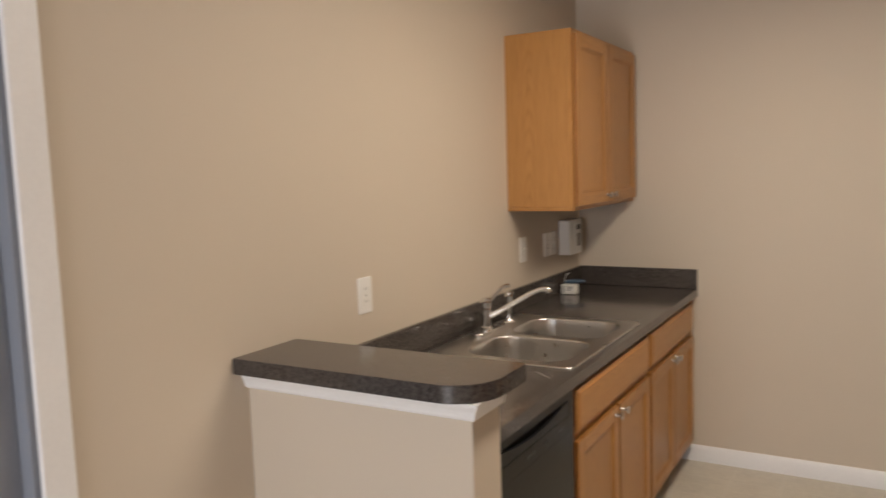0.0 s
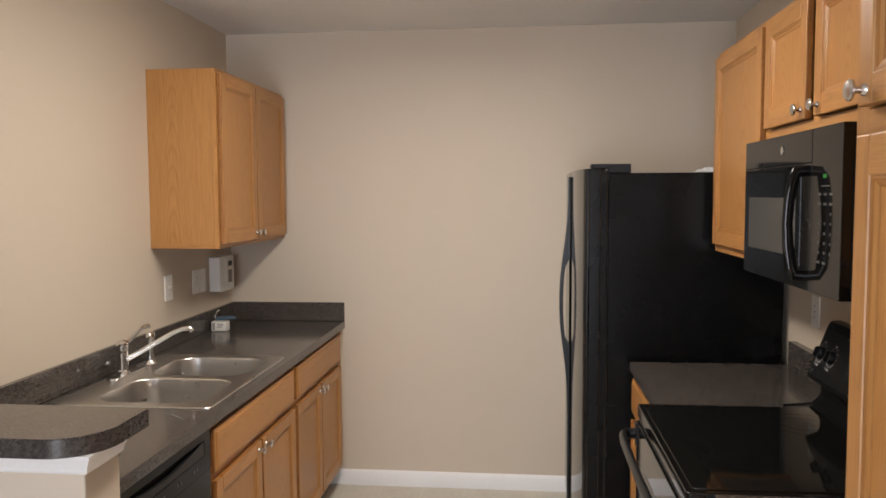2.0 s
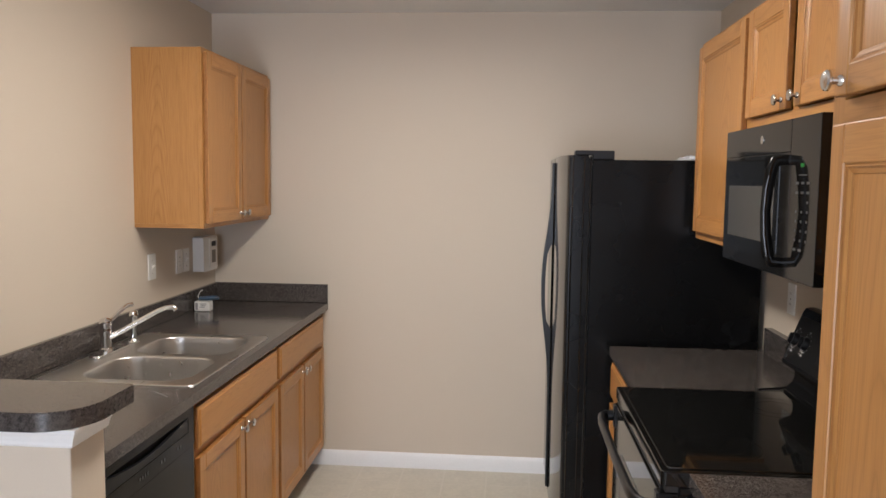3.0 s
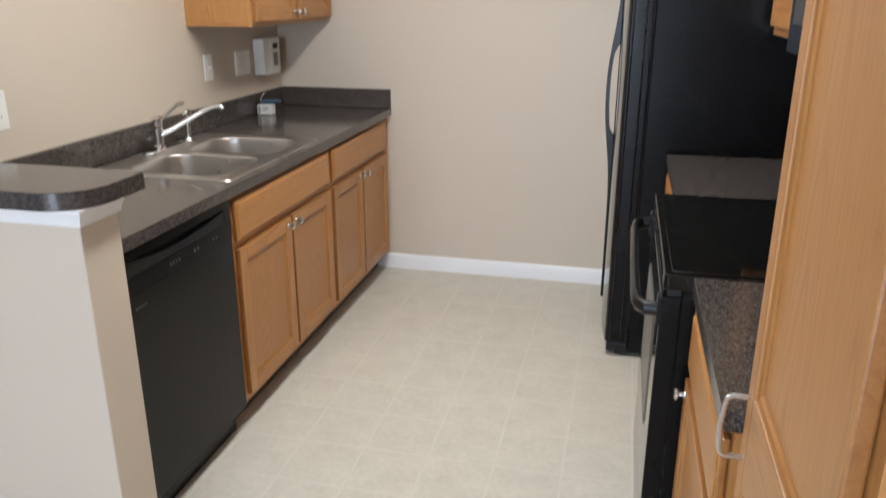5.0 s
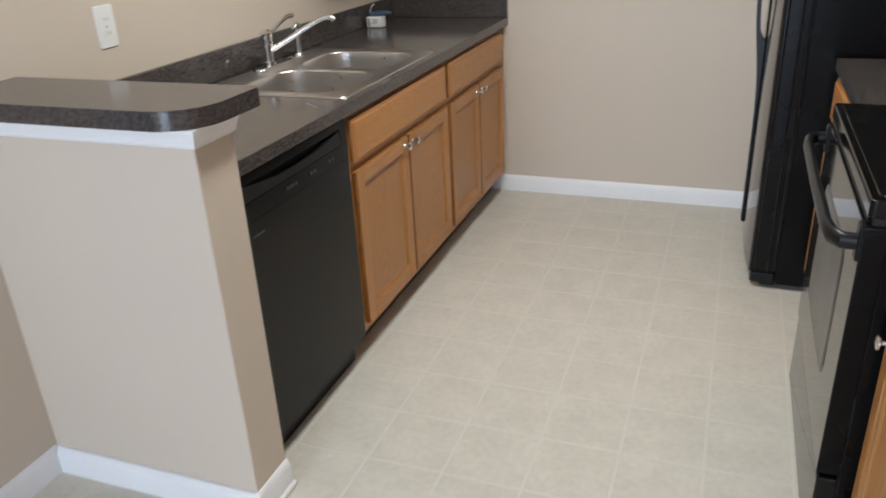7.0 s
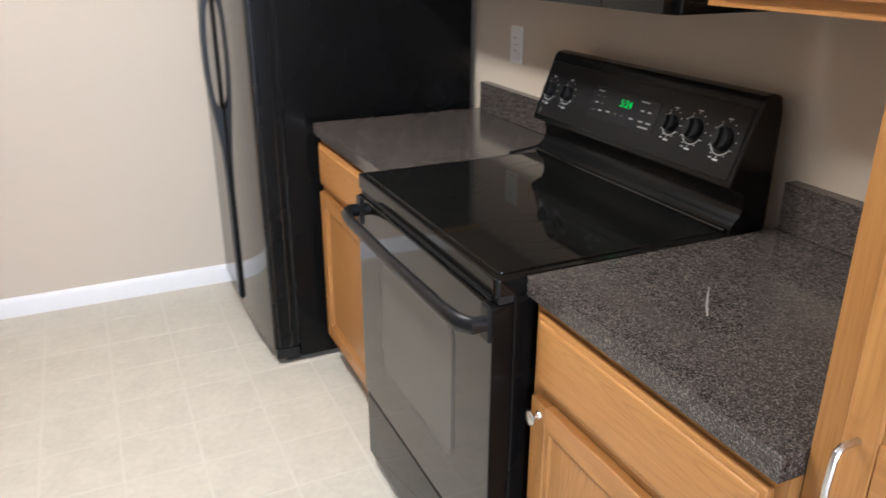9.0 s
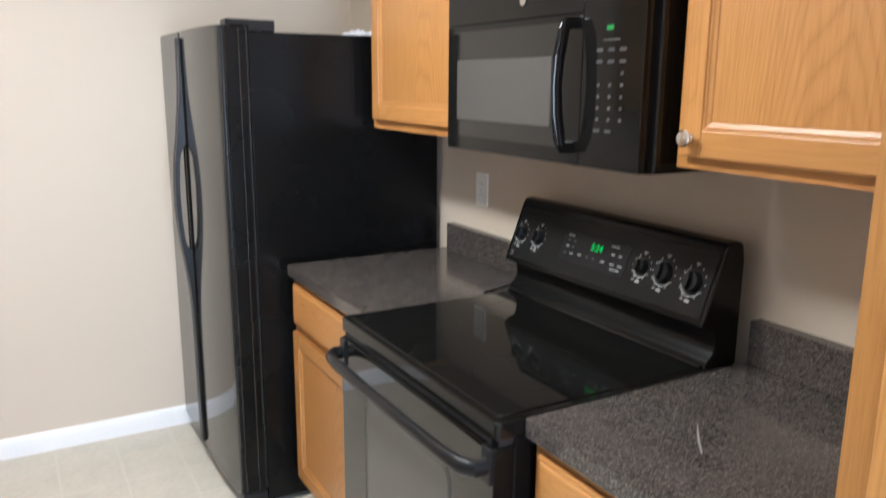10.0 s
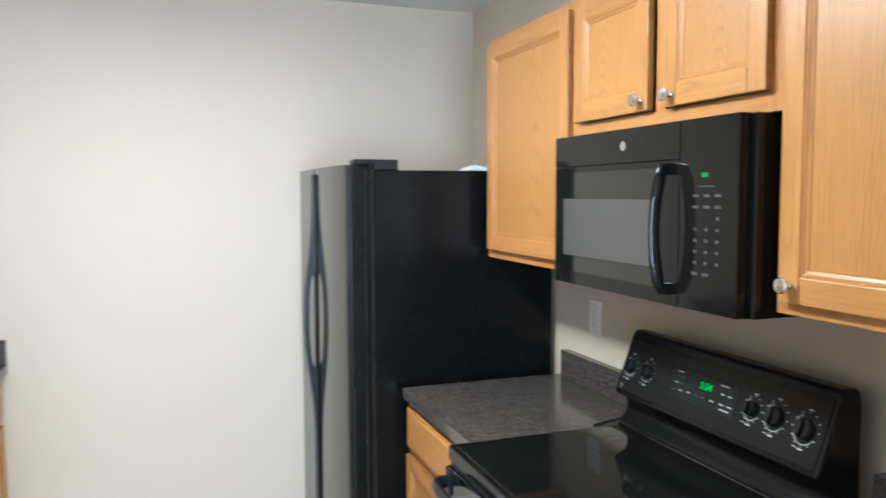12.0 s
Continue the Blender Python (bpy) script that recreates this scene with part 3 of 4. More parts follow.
pantry = thing("pantry_cabinet", (2.37, -0.62, 0), "tall honey oak pantry cabinet with two doors", "cabinet")
PX = RIGHT - 0.594
carcass(pantry, RIGHT, PX, -1, -0.84, -0.338, 0.102, 2.14, (1.692,))
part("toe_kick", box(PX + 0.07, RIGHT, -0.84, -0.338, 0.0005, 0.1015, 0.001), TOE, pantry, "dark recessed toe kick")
lower = panelled("door", pantry, PX - 0.001, -1, -0.815, -0.384, 0.132, 1.675, stile=0.042, panels=[(0.188, 0.84), (0.985, 1.619)])
upper = panelled("door", pantry, PX - 0.001, -1, -0.815, -0.384, 1.714, 2.12, stile=0.042)
knob(upper, PX - 0.02, -0.408, 1.735, -1, 0.0148)
hx = PX - 0.02
pull = tube([(hx, -0.404, 0.975), (hx - 0.024, -0.404, 0.975), (hx - 0.031, -0.404, 0.97), (hx - 0.033, -0.404, 0.96), (hx - 0.036, -0.404, 0.926), (hx - 0.033, -0.404, 0.892), (hx - 0.031, -0.404, 0.882), (hx - 0.024, -0.404, 0.877), (hx, -0.404, 0.877)], 0.0044, 10, up=(0, 1, 0))
part("handle", pull, NICKEL, lower, "satin nickel bar pull", smooth=True)

# ---- dishwasher ----
dw = thing("dishwasher", (0.32, 0.46, 0), "black built-in dishwasher under the worktop", "dishwasher")
DX = 0.625
part("tub", box(0.03, DX - 0.03, 0.165, 0.764, 0.1, 0.868, 0.002), BLACK_PLASTIC, dw)
dwd = part("door", box(DX - 0.029, DX, 0.163, 0.766, 0.105, 0.7445, 0.002, 1), BLACK_SATIN, dw)
for k in range(6):
    part("mark", box(DX + 0.0002, DX + 0.0008, 0.222 + k * 0.009, 0.2285 + k * 0.009, 0.7, 0.706, 0), KEY_MARK, dwd)
panel_bm = holed(0.163, 0.766, 0.745, 0.868, [(0.205, 0.725, 0.795, 0.845)], DX - 0.029, DX + 0.001, on_x)
bmesh.ops.bevel(panel_bm, geom=[e for e in panel_bm.edges if e.calc_length() > 0.015 and len(e.link_faces) == 2 and e.calc_face_angle() > 0.5], offset=0.003, segments=2, affect="EDGES", profile=0.5)
cp = part("control_panel", panel_bm, BLACK_SATIN, dw)
scoop = slab([(0.206 + 0.518 * k / 16, 0.842 - 0.026 * math.sin(math.pi * k / 16)) for k in range(17)] + [(0.724, 0.7955), (0.206, 0.7955)], DX - 0.01, DX + 0.0005, on_x, 0.003)
part("grip", scoop, BLACK_PLASTIC, cp)
part("recess", box(DX - 0.028, DX - 0.02, 0.206, 0.724, 0.796, 0.844, 0), BLACK_DEEP, cp)
for k, y in enumerate((0.4, 0.415, 0.43, 0.445, 0.53, 0.55, 0.64, 0.66)):
    part("button", slab(rounded(y, y + 0.007, 0.766, 0.776, 0.002, 2), DX + 0.0012, DX + 0.0025, on_x), KEY_MARK, cp)
part("toe_panel", box(0.04, DX - 0.05, 0.165, 0.764, 0.001, 0.1, 0.002), BLACK_PLASTIC, dw)

# ---- sink ----
sink = thing("sink", (0.33, 1.22, 0.915), "stainless steel double bowl sink set in the worktop", "sink")
sb = bmesh.new()
outer = rounded(0.052, 0.606, 0.815, 1.615, 0.03)
bowls = [rounded(0.165, 0.555, 0.862, 1.205, 0.09, 8), rounded(0.165, 0.555, 1.24, 1.575, 0.09, 8)]


def ring(bm, pts, z):
    vs = [bm.verts.new((x, y, z)) for x, y in pts]
    return vs, [bm.edges.new((vs[i], vs[(i + 1) % len(vs)])) for i in range(len(vs))]


def skirt(bm, a, b):
    for i in range(len(a)):
        bm.faces.new((a[i], a[(i + 1) % len(a)], b[(i + 1) % len(b)], b[i]))


def shrunk(pts, d):
    cx, cy = (min(p[0] for p in pts) + max(p[0] for p in pts)) / 2, (min(p[1] for p in pts) + max(p[1] for p in pts)) / 2
    w, h = max(p[0] for p in pts) - cx, max(p[1] for p in pts) - cy
    return [(cx + (x - cx) * (1 - d / w), cy + (y - cy) * (1 - d / h)) for x, y in pts]


o0, _ = ring(sb, outer, 0.9148)
o1, _ = ring(sb, shrunk(outer, 0.002), 0.9185)
o2, e2 = ring(sb, shrunk(outer, 0.010), 0.9195)
skirt(sb, o0, o1)
skirt(sb, o1, o2)
inner_edges = list(e2)
tops = []
for pts in bowls:
    v, e = ring(sb, pts, 0.9185)
    inner_edges += e
    tops.append((v, pts))
bmesh.ops.triangle_fill(sb, use_beauty=True, use_dissolve=False, edges=inner_edges)
for v, pts in tops:
    last = v
    for d, z in ((0.004, 0.9165), (0.007, 0.911), (0.011, 0.88), (0.018, 0.78), (0.026, 0.76), (0.045, 0.75), (0.12, 0.744)):
        nxt, _ = ring(sb, shrunk(pts, d), z)
        skirt(sb, last, nxt)
        last = nxt
    sb.faces.new(last)
part("basin", sb, STEEL, sink, smooth=True)
for cy in (1.03, 1.405):
    dr = part("drain", turned([(0, 0.045), (0.002, 0.045), (0.003, 0.04), (0.001, 0.03), (0.001, 0.0)], (0.36, cy, 0.7445), (0, 0, 1)), CHROME, sink, "round steel drain", smooth=True)

faucet = thing("faucet", (0.105, 1.215, 0.9195), "chrome single lever kitchen faucet with long spout", "faucet")
part("base_plate", slab(rounded(0.078, 0.132, 1.105, 1.345, 0.026), 0.9197, 0.932, flat_xy, 0.006, 3), CHROME, faucet, smooth=True)
part("body", turned([(0, 0.025), (0.012, 0.024), (0.016, 0.019), (0.06, 0.018), (0.066, 0.021), (0.085, 0.022), (0.094, 0.02), (0.106, 0.024), (0.118, 0.023), (0.127, 0.014), (0.13, 0.0)], (0.105, 1.2, 0.931), (0, 0, 1)), CHROME, faucet, smooth=True)
part("spout", tube([(0.118, 1.204, 0.985), (0.16, 1.222, 1.008), (0.22, 1.25, 1.045), (0.27, 1.273, 1.075), (0.3, 1.287, 1.088), (0.325, 1.298, 1.09), (0.334, 1.302, 1.078)], [0.0105, 0.01, 0.0095, 0.009, 0.009, 0.0105, 0.0105], 14), CHROME, faucet, smooth=True)
part("lever", tube([(0.107, 1.206, 1.04), (0.112, 1.24, 1.05), (0.12, 1.28, 1.072), (0.128, 1.315, 1.088), (0.134, 1.345, 1.088)], [0.009, 0.0075, 0.007, 0.008, 0.009], 12, flat=1.3), CHROME, faucet, smooth=True)
sprayer = thing("side_sprayer", (0.105, 1.41, 0.9195), "chrome side sprayer standing on the sink deck", "sprayer")
part("base", turned([(0, 0.025), (0.004, 0.025), (0.01, 0.018), (0.02, 0.014)], (0.105, 1.41, 0.9197), (0, 0, 1)), CHROME, sprayer, smooth=True)
part("wand", turned([(0, 0.0125), (0.03, 0.0115), (0.055, 0.0105), (0.07, 0.0165), (0.095, 0.0185), (0.11, 0.0155), (0.116, 0.006)], (0.105, 1.41, 0.939), (0.05, 0, 0.9987)), CHROME, sprayer, smooth=True)

# ---- on and above the sink counter ----
tub_ = thing("scrub_holder", (0.075, 2.2, 0.914), "small white printed box with a blue brush on the worktop", "brush box")
part("holder", box(0.035, 0.115, 2.185, 2.235, 0.9145, 0.966, 0.006, 3), PLATE, tub_, smooth=True)
part("label", box(0.0425, 0.055, 2.1838, 2.1849, 0.922, 0.958, 0), DIM_MARK, tub_)
for k, (a, b, z) in enumerate(((0.066, 0.1, 0.951), (0.07, 0.096, 0.943), (0.064, 0.09, 0.935))):
    part("print", box(a, b, 2.1838, 2.1849, z, z + 0.004, 0), DIM_MARK, tub_)
part("brush", tube([(0.05, 2.215, 0.976), (0.09, 2.22, 0.978), (0.13, 2.235, 0.979), (0.145, 2.24, 0.976)], [0.009, 0.011, 0.01, 0.006], 10, flat=1.4), BLUE, tub_, "blue plastic brush", smooth=True)
part("wire", tube([(0.05, 2.215, 0.966), (0.045, 2.215, 0.99), (0.055, 2.22, 1.012), (0.065, 2.225, 1.02)], 0.0022, 8), PLATE, tub_, smooth=True)


def wall_plate(x, s, y, z, kind, label):
    """An upright cover plate with its switch or sockets. s: the way that it faces."""
    top = thing("switch_plate" if kind == "switch" else "outlet_plate", (x, y, z), label, "switch" if kind == "switch" else "outlet", "wall plates")
    a, b = sorted((x + s * 0.0002, x + s * 0.006))
    bm = slab(rounded(y - 0.036, y + 0.036, z - 0.059, z + 0.059, 0.005, 3), a if s > 0 else b, b if s > 0 else a, on_x, 0.003)
    pl = part("plate", bm, PLATE, top, smooth=True)
    if kind == "switch":
        a, b = sorted((x + s * 0.006, x + s * 0.0075))
        part("collar", box(a, b, y - 0.006, y + 0.006, z - 0.013, z + 0.013, 0.0005), PLATE, top)
        part("toggle", tube([(x + s * 0.006, y, z - 0.002), (x + s * 0.018, y, z + 0.009)], [0.0048, 0.0035], 8), PLATE, top)
    else:
        for dz in (-0.02, 0.02):
            a, b = (x + s * 0.006, x + s * 0.0075)
            face = part("socket", slab(rounded(y - 0.0165, y + 0.0165, z + dz - 0.0145, z + dz + 0.0145, 0.009, 4), a, b, on_x, 0.0008), PLATE, top)
            for dy in (-0.006, 0.006):
                a2, b2 = sorted((x + s * 0.0074, x + s * 0.0079))
                part("slot", box(a2, b2, y + dy - 0.001, y + dy + 0.001, z + dz - 0.003, z + dz + 0.006, 0), SLOT, face)
    for dz in ((-0.03, 0.03) if kind == "switch" else (0,)):
        part("screw", turned([(0, 0.003), (0.001, 0.0025), (0.0012, 0.0)], (x + s * 0.006, y, z + dz), (s, 0, 0), 8), NICKEL, top)
    return top


wall_plate(0.0, 1, 0.54, 1.168, "outlet", "white outlet plate on the beige wall above the bar")
wall_plate(0.0, 1, 1.8, 1.184, "switch", "white switch plate under the wall cabinet")
wall_plate(0.0, 1, 2.092, 1.178, "outlet", "white outlet plate beside the alarm panel")
wall_plate(0.0, 1, 2.172, 1.178, "switch", "white switch plate close to the alarm panel")
wall_plate(RIGHT, -1, 1.405, 1.163, "outlet", "white outlet plate between refrigerator and range")

alarm = thing("alarm_panel", (0.0, 2.35, 1.195), "white plastic alarm keypad box on the wall", "alarm panel")
part("case", slab(rounded(2.262, 2.45, 1.105, 1.285, 0.008), 0.0003, 0.058, on_x, 0.006, 3), PLATE, alarm, smooth=True)
part("ridge", slab(rounded(2.335, 2.43, 1.12, 1.272, 0.006), 0.058, 0.062, on_x, 0.002), PLATE, alarm)
part("display", box(0.0621, 0.0632, 2.36, 2.415, 1.232, 1.258, 0.0004), BLACK_PLASTIC, alarm, "small dark display")
part("keypad", box(0.0621, 0.0632, 2.362, 2.412, 1.145, 1.212, 0.0004), surface("grey_keys", (0.2, 0.19, 0.17), 0.5), alarm, "grey rubber keys")

# ---- range ----
RY0, RY1, RX = 0.2455, 0.9995, 1.976
stove = thing("range", (2.33, 0.62, 0), "black electric range with glass cooktop and oven door", "range")
part("body", box(RX + 0.045, 2.66, RY0, RY1, 0.03, 0.8785, 0.003), BLACK_TEX, stove)
for y in (RY0 + 0.05, RY1 - 0.05):
    for x in (RX + 0.1, 2.6):
        part("foot", turned([(0, 0.018), (0.03, 0.014)], (x, y, 0.0005), (0, 0, 1), 12), BLACK_PLASTIC, stove)
part("cooktop_frame", slab(rounded(RX + 0.003, 2.62, RY0 - 0.001, RY1 + 0.001, (0.012, 0.012, 0.012, 0.012), 4), 0.880, 0.915, flat_xy, 0.004, 3), BLACK, stove, smooth=True)
top = part("cooktop", slab(rounded(RX + 0.02, 2.512, RY0 + 0.02, RY1 - 0.02, 0.01, 4), 0.9152, 0.9185, flat_xy, 0.0015), GLASS_BLACK, stove, "black glass cooktop", smooth=True)
for cx, cy, r in ((2.16, 0.43, 0.105), (2.16, 0.8, 0.09), (2.43, 0.43, 0.08), (2.43, 0.8, 0.105)):
    bm = bmesh.new()
    for rr in (r, r * 0.62):
        a = [bm.verts.new((cx + rr * math.cos(t), cy + rr * math.sin(t), 0.91875)) for t in (2 * math.pi * k / 40 for k in range(40))]
        b = [bm.verts.new((cx + (rr - 0.0025) * math.cos(t), cy + (rr - 0.0025) * math.sin(t), 0.91875)) for t in (2 * math.pi * k / 40 for k in range(40))]
        skirt(bm, a, b)
    part("burner_ring", bm, surface("burner_print", (0.011, 0.011, 0.011), 0.12, bump=0.0) if "burner_print" not in bpy.data.materials else bpy.data.materials["burner_print"], top)
part("vent_trim", box(RX + 0.012, RX + 0.045, RY0 + 0.003, RY1 - 0.003, 0.8625, 0.8795, 0.002), BLACK_DEEP, stove)
for k in range(2):
    part("vent_fin", box(RX + 0.005, RX + 0.0118, RY0 + 0.02, RY1 - 0.02, 0.8645 + k * 0.0075, 0.8685 + k * 0.0075, 0.001), BLACK_PLASTIC, stove)
oven_bm = slab(rounded(RY0 + 0.004, RY1 - 0.004, 0.272, 0.862, 0.008, 3), RX + 0.044, RX, on_x, 0.004, 2)
bmesh.ops.recalc_face_normals(oven_bm, faces=oven_bm.faces)
for f in oven_bm.faces:
    f.material_index = 0 if f.normal.x < -0.4 else 1
oven = part("oven_door", oven_bm, (GLASS_BLACK, BLACK_TEX), stove, smooth=True)
part("oven_window", slab(rounded(0.412, 0.832, 0.425, 0.742, 0.035, 6), RX - 0.0004, RX - 0.0025, on_x, 0.001), GLASS_GREY, oven, "grey tinted oven window", smooth=True)
bm = bmesh.new()
for k, pts in enumerate((rounded(0.404, 0.84, 0.417, 0.75, 0.04, 6), rounded(0.413, 0.831, 0.426, 0.741, 0.034, 6))):
    vs = [bm.verts.new((RX - (0.0006 if k == 0 else 0.0032), u, v)) for u, v in pts]
    if k:
        skirt(bm, last, vs)
    last = vs
part("window_bead", bm, surface("grey_bead", (0.075, 0.073, 0.067), 0.3), oven, smooth=True)
hz = 0.822
hp = [(RX + 0.002, RY0 + 0.02, hz), (RX - 0.03, RY0 + 0.022, hz), (RX - 0.046, RY0 + 0.045, hz), (RX - 0.053, RY0 + 0.1, hz), (RX - 0.055, (RY0 + RY1) / 2, hz), (RX - 0.053, RY1 - 0.1, hz), (RX - 0.046, RY1 - 0.045, hz), (RX - 0.03, RY1 - 0.022, hz), (RX + 0.002, RY1 - 0.02, hz)]
part("handle", tube(hp, [0.017, 0.018, 0.019, 0.017, 0.016, 0.017, 0.019, 0.018, 0.017], 14, flat=0.72), BLACK_PLASTIC, oven, "black curved bar handle", smooth=True)
part("handle_cap", box(RX - 0.006, RX + 0.003, RY0 + 0.006, RY0 + 0.04, 0.785, 0.86, 0.003), BLACK_PLASTIC, oven)
part("handle_cap", box(RX - 0.006, RX + 0.003, RY1 - 0.04, RY1 - 0.006, 0.785, 0.86, 0.003), BLACK_PLASTIC, oven)
part("drawer", slab(rounded(RY0 + 0.004, RY1 - 0.004, 0.05, 0.262, 0.006, 3), RX + 0.044, RX + 0.004, on_x, 0.008, 3), BLACK, stove, smooth=True)

# the control panel at the back leans away from the cook
lean = 0.076


def bg_x(z):
    return 2.526 + lean * (z - 1.0) / 0.2


def on_panel(u, v, h):
    return (bg_x(v) - h, u, v)


def front(z):
    return bg_x(z) - 0.028


guard_bm = slab([(2.62, 0.9155), (2.62, 1.18), (2.618, 1.189), (2.612, 1.194), (2.602, 1.197), (front(1.18) + 0.02, 1.197), (front(1.18) + 0.008, 1.194), (front(1.18), 1.182),
                 (front(1.022), 1.022), (front(1.018) + 0.002, 1.015), (2.522, 1.009), (2.545, 1.0), (2.551, 0.985), (2.551, 0.965), (2.546, 0.95), (2.534, 0.94), (2.526, 0.93), (2.523, 0.9155)],
                RY0 + 0.003, RY1 + 0.003, lambda u, v, h: (u, h, v))
ends = [e for e in guard_bm.edges if abs(e.verts[0].co.y - e.verts[1].co.y) < 1e-6 and min(v.co.z for v in e.verts) > 1.005]
bmesh.ops.bevel(guard_bm, geom=ends, offset=0.007, segments=3, affect="EDGES", profile=0.5)
guard = part("control_panel", guard_bm, BLACK_SATIN, stove, smooth=True)
part("back_ledge", tube([(2.521, RY0 + 0.012, 0.921), (2.521, RY1 - 0.006, 0.921)], 0.006, 12), GLASS_BLACK, stove, smooth=True)
part("face_plate", slab(rounded(RY0 + 0.016, RY1 - 0.012, 1.03, 1.17, 0.006, 3), 0.0281, 0.0305, on_panel, 0.001), surface("charcoal_face", (0.009, 0.009, 0.009), 0.3, gloss=0.22, vary=0.08), guard)
F = 0.0306
part("display_window", slab(rounded(0.516, 0.766, 1.064, 1.138, 0.006, 3), F, F + 0.0015, on_panel, 0.0006), BLACK_PLASTIC, guard)
tilt = math.degrees(math.atan(lean / 0.2))
print_on("5:24", 0.025, pose(bg_x(1.114) - F - 0.0024, 0.632, 1.114, 90 - tilt, 0, -90), GREEN, guard, "clock_digits", "green lit clock digits")


def dash(y0, y1, z0, z1, m=GREY_MARK, h=F + 0.0002):
    part("print", slab([(y0, z0), (y1, z0), (y1, z1), (y0, z1)], h, h + 0.0004, on_panel), m, guard)


for y, z, w in ((0.795, 1.113, 0.024), (0.8, 1.1, 0.01), (0.778, 1.1, 0.01), (0.8, 1.083, 0.012), (0.778, 1.083, 0.01), (0.803, 1.063, 0.011), (0.777, 1.065, 0.014), (0.745, 1.067, 0.014), (0.715, 1.067, 0.008), (0.69, 1.067, 0.008), (0.655, 1.067, 0.014), (0.625, 1.113, 0.03), (0.625, 1.092, 0.012), (0.6, 1.092, 0.012), (0.62, 1.067, 0.016), (0.592, 1.067, 0.016), (0.606, 1.055, 0.034)):
    zc = 1.067 + (z - 1.047) * 0.92
    dash(y - 0.056 - w / 2, y - 0.056 + w / 2, zc, zc + 0.0035, DIM_MARK if w > 0.011 else KEY_MARK, F + 0.0016)


def stove_knob(y, z, r):
    n = Vector((-1, 0, math.tan(radians(tilt)))).normalized()
    c = Vector(on_panel(y, z, F))
    k = part("knob", turned([(0, r), (0.006, r * 0.98), (0.012, r * 0.86), (0.014, r * 0.8)], c, n), BLACK_PLASTIC, guard, "black round control knob", smooth=True)
    grip = tube([c + n * 0.012, c + n * 0.024], [r * 0.9, r * 0.7], 14, flat=0.3)
    part("grip", grip, BLACK_PLASTIC, k, smooth=True)
    bm = bmesh.new()
    arc = [radians(a) for a in range(-150, 61, 10)]
    a = [bm.verts.new(on_panel(y + (r + 0.004) * math.cos(t), z + (r + 0.004) * math.sin(t), F + 0.0004)) for t in arc]
    b = [bm.verts.new(on_panel(y + (r + 0.0056) * math.cos(t), z + (r + 0.0056) * math.sin(t), F + 0.0004)) for t in arc]
    for i in range(len(arc) - 1):
        bm.faces.new((a[i], a[i + 1], b[i + 1], b[i]))
    part("dial_print", bm, GREY_MARK, guard)
    for t in range(-150, 241, 30):
        dy, dz = (r + 0.009) * math.cos(radians(t)), (r + 0.009) * math.sin(radians(t))
        dash(y + dy - 0.0012, y + dy + 0.0012, z + dz - 0.0012, z + dz + 0.0012)
    dash(y - 0.006, y + 0.006, z + r + 0.012, z + r + 0.0145)
    dash(y - 0.007, y + 0.007, z - r - 0.0165, z - r - 0.013)
    dash(y + 0.012, y + 0.02, z - r - 0.014, z - r - 0.011, DIM_MARK)


for y, z, r in ((0.957, 1.099, 0.0215), (0.876, 1.1, 0.0215), (0.467, 1.102, 0.02), (0.396, 1.103, 0.0255), (0.309, 1.101, 0.0265)):
    stove_knob(y, z, r)
part("badge", slab([(0.972 + 0.007 * math.cos(t), 1.042 + 0.007 * math.sin(t)) for t in (2 * math.pi * k / 16 for k in range(16))], F, F + 0.0012, on_panel), NICKEL, guard, "small round metal badge")

cord = thing("power_cord", (2.56, 1.03, 0.914), "thin black cord lying beside the range", "cord")
part("cable", tube([(2.44, 1.012, 0.9175), (2.5, 1.03, 0.9175), (2.56, 1.05, 0.9175), (2.62, 1.045, 0.918), (2.642, 1.02, 0.92)], 0.0032, 8), BLACK_PLASTIC, cord, smooth=True)

# ---- microwave ----
MY0, MY1, MX, MZ0, MZ1 = 0.2475, 1.0015, 2.305, 1.355, 1.753
mw = thing("microwave", (2.49, 0.62, MZ0), "black over-the-range microwave hung under a cabinet", "microwave")
part("body", box(MX + 0.028, RIGHT - 0.001, MY0, MY1, MZ0, MZ1, 0.003), BLACK, mw)
part("top_grille", box(MX, MX + 0.0275, 0.444, MY1, 1.671, MZ1, 0.0015), BLACK, mw)
SPLIT = 0.443
mdoor = part("door", slab(rounded(SPLIT + 0.0005, MY1, MZ0, 1.6705, 0.002, 3), MX + 0.0275, MX, on_x, 0.0015, 2), BLACK, mw, smooth=True)
part("window", slab(rounded(0.546, 0.95, 1.433, 1.585, 0.004, 3), MX - 0.0003, MX - 0.002, on_x, 0.0006), GLASS_GREY, mdoor, "grey tinted door window")
part("window_surround", holed(0.515, 0.985, 1.39, 1.655, [(0.545, 0.951, 1.432, 1.586)], MX - 0.0003, MX - 0.0015, on_x), GLASS_BLACK, mdoor)
hy = 0.464
bow = [(MX + 0.002, hy, 1.652), (MX - 0.028, hy, 1.65), (MX - 0.036, hy, 1.63), (MX - 0.044, hy + 0.001, 1.58), (MX - 0.047, hy + 0.002, 1.522), (MX - 0.044, hy + 0.001, 1.465), (MX - 0.036, hy, 1.412), (MX - 0.028, hy, 1.394), (MX + 0.002, hy, 1.392)]
part("handle", tube(bow, [0.0075, 0.008, 0.0085, 0.008, 0.0075, 0.008, 0.0085, 0.008, 0.0075], 12, flat=1.75, up=(0, 1, 0)), BLACK, mdoor, "black bowed bar handle", smooth=True)
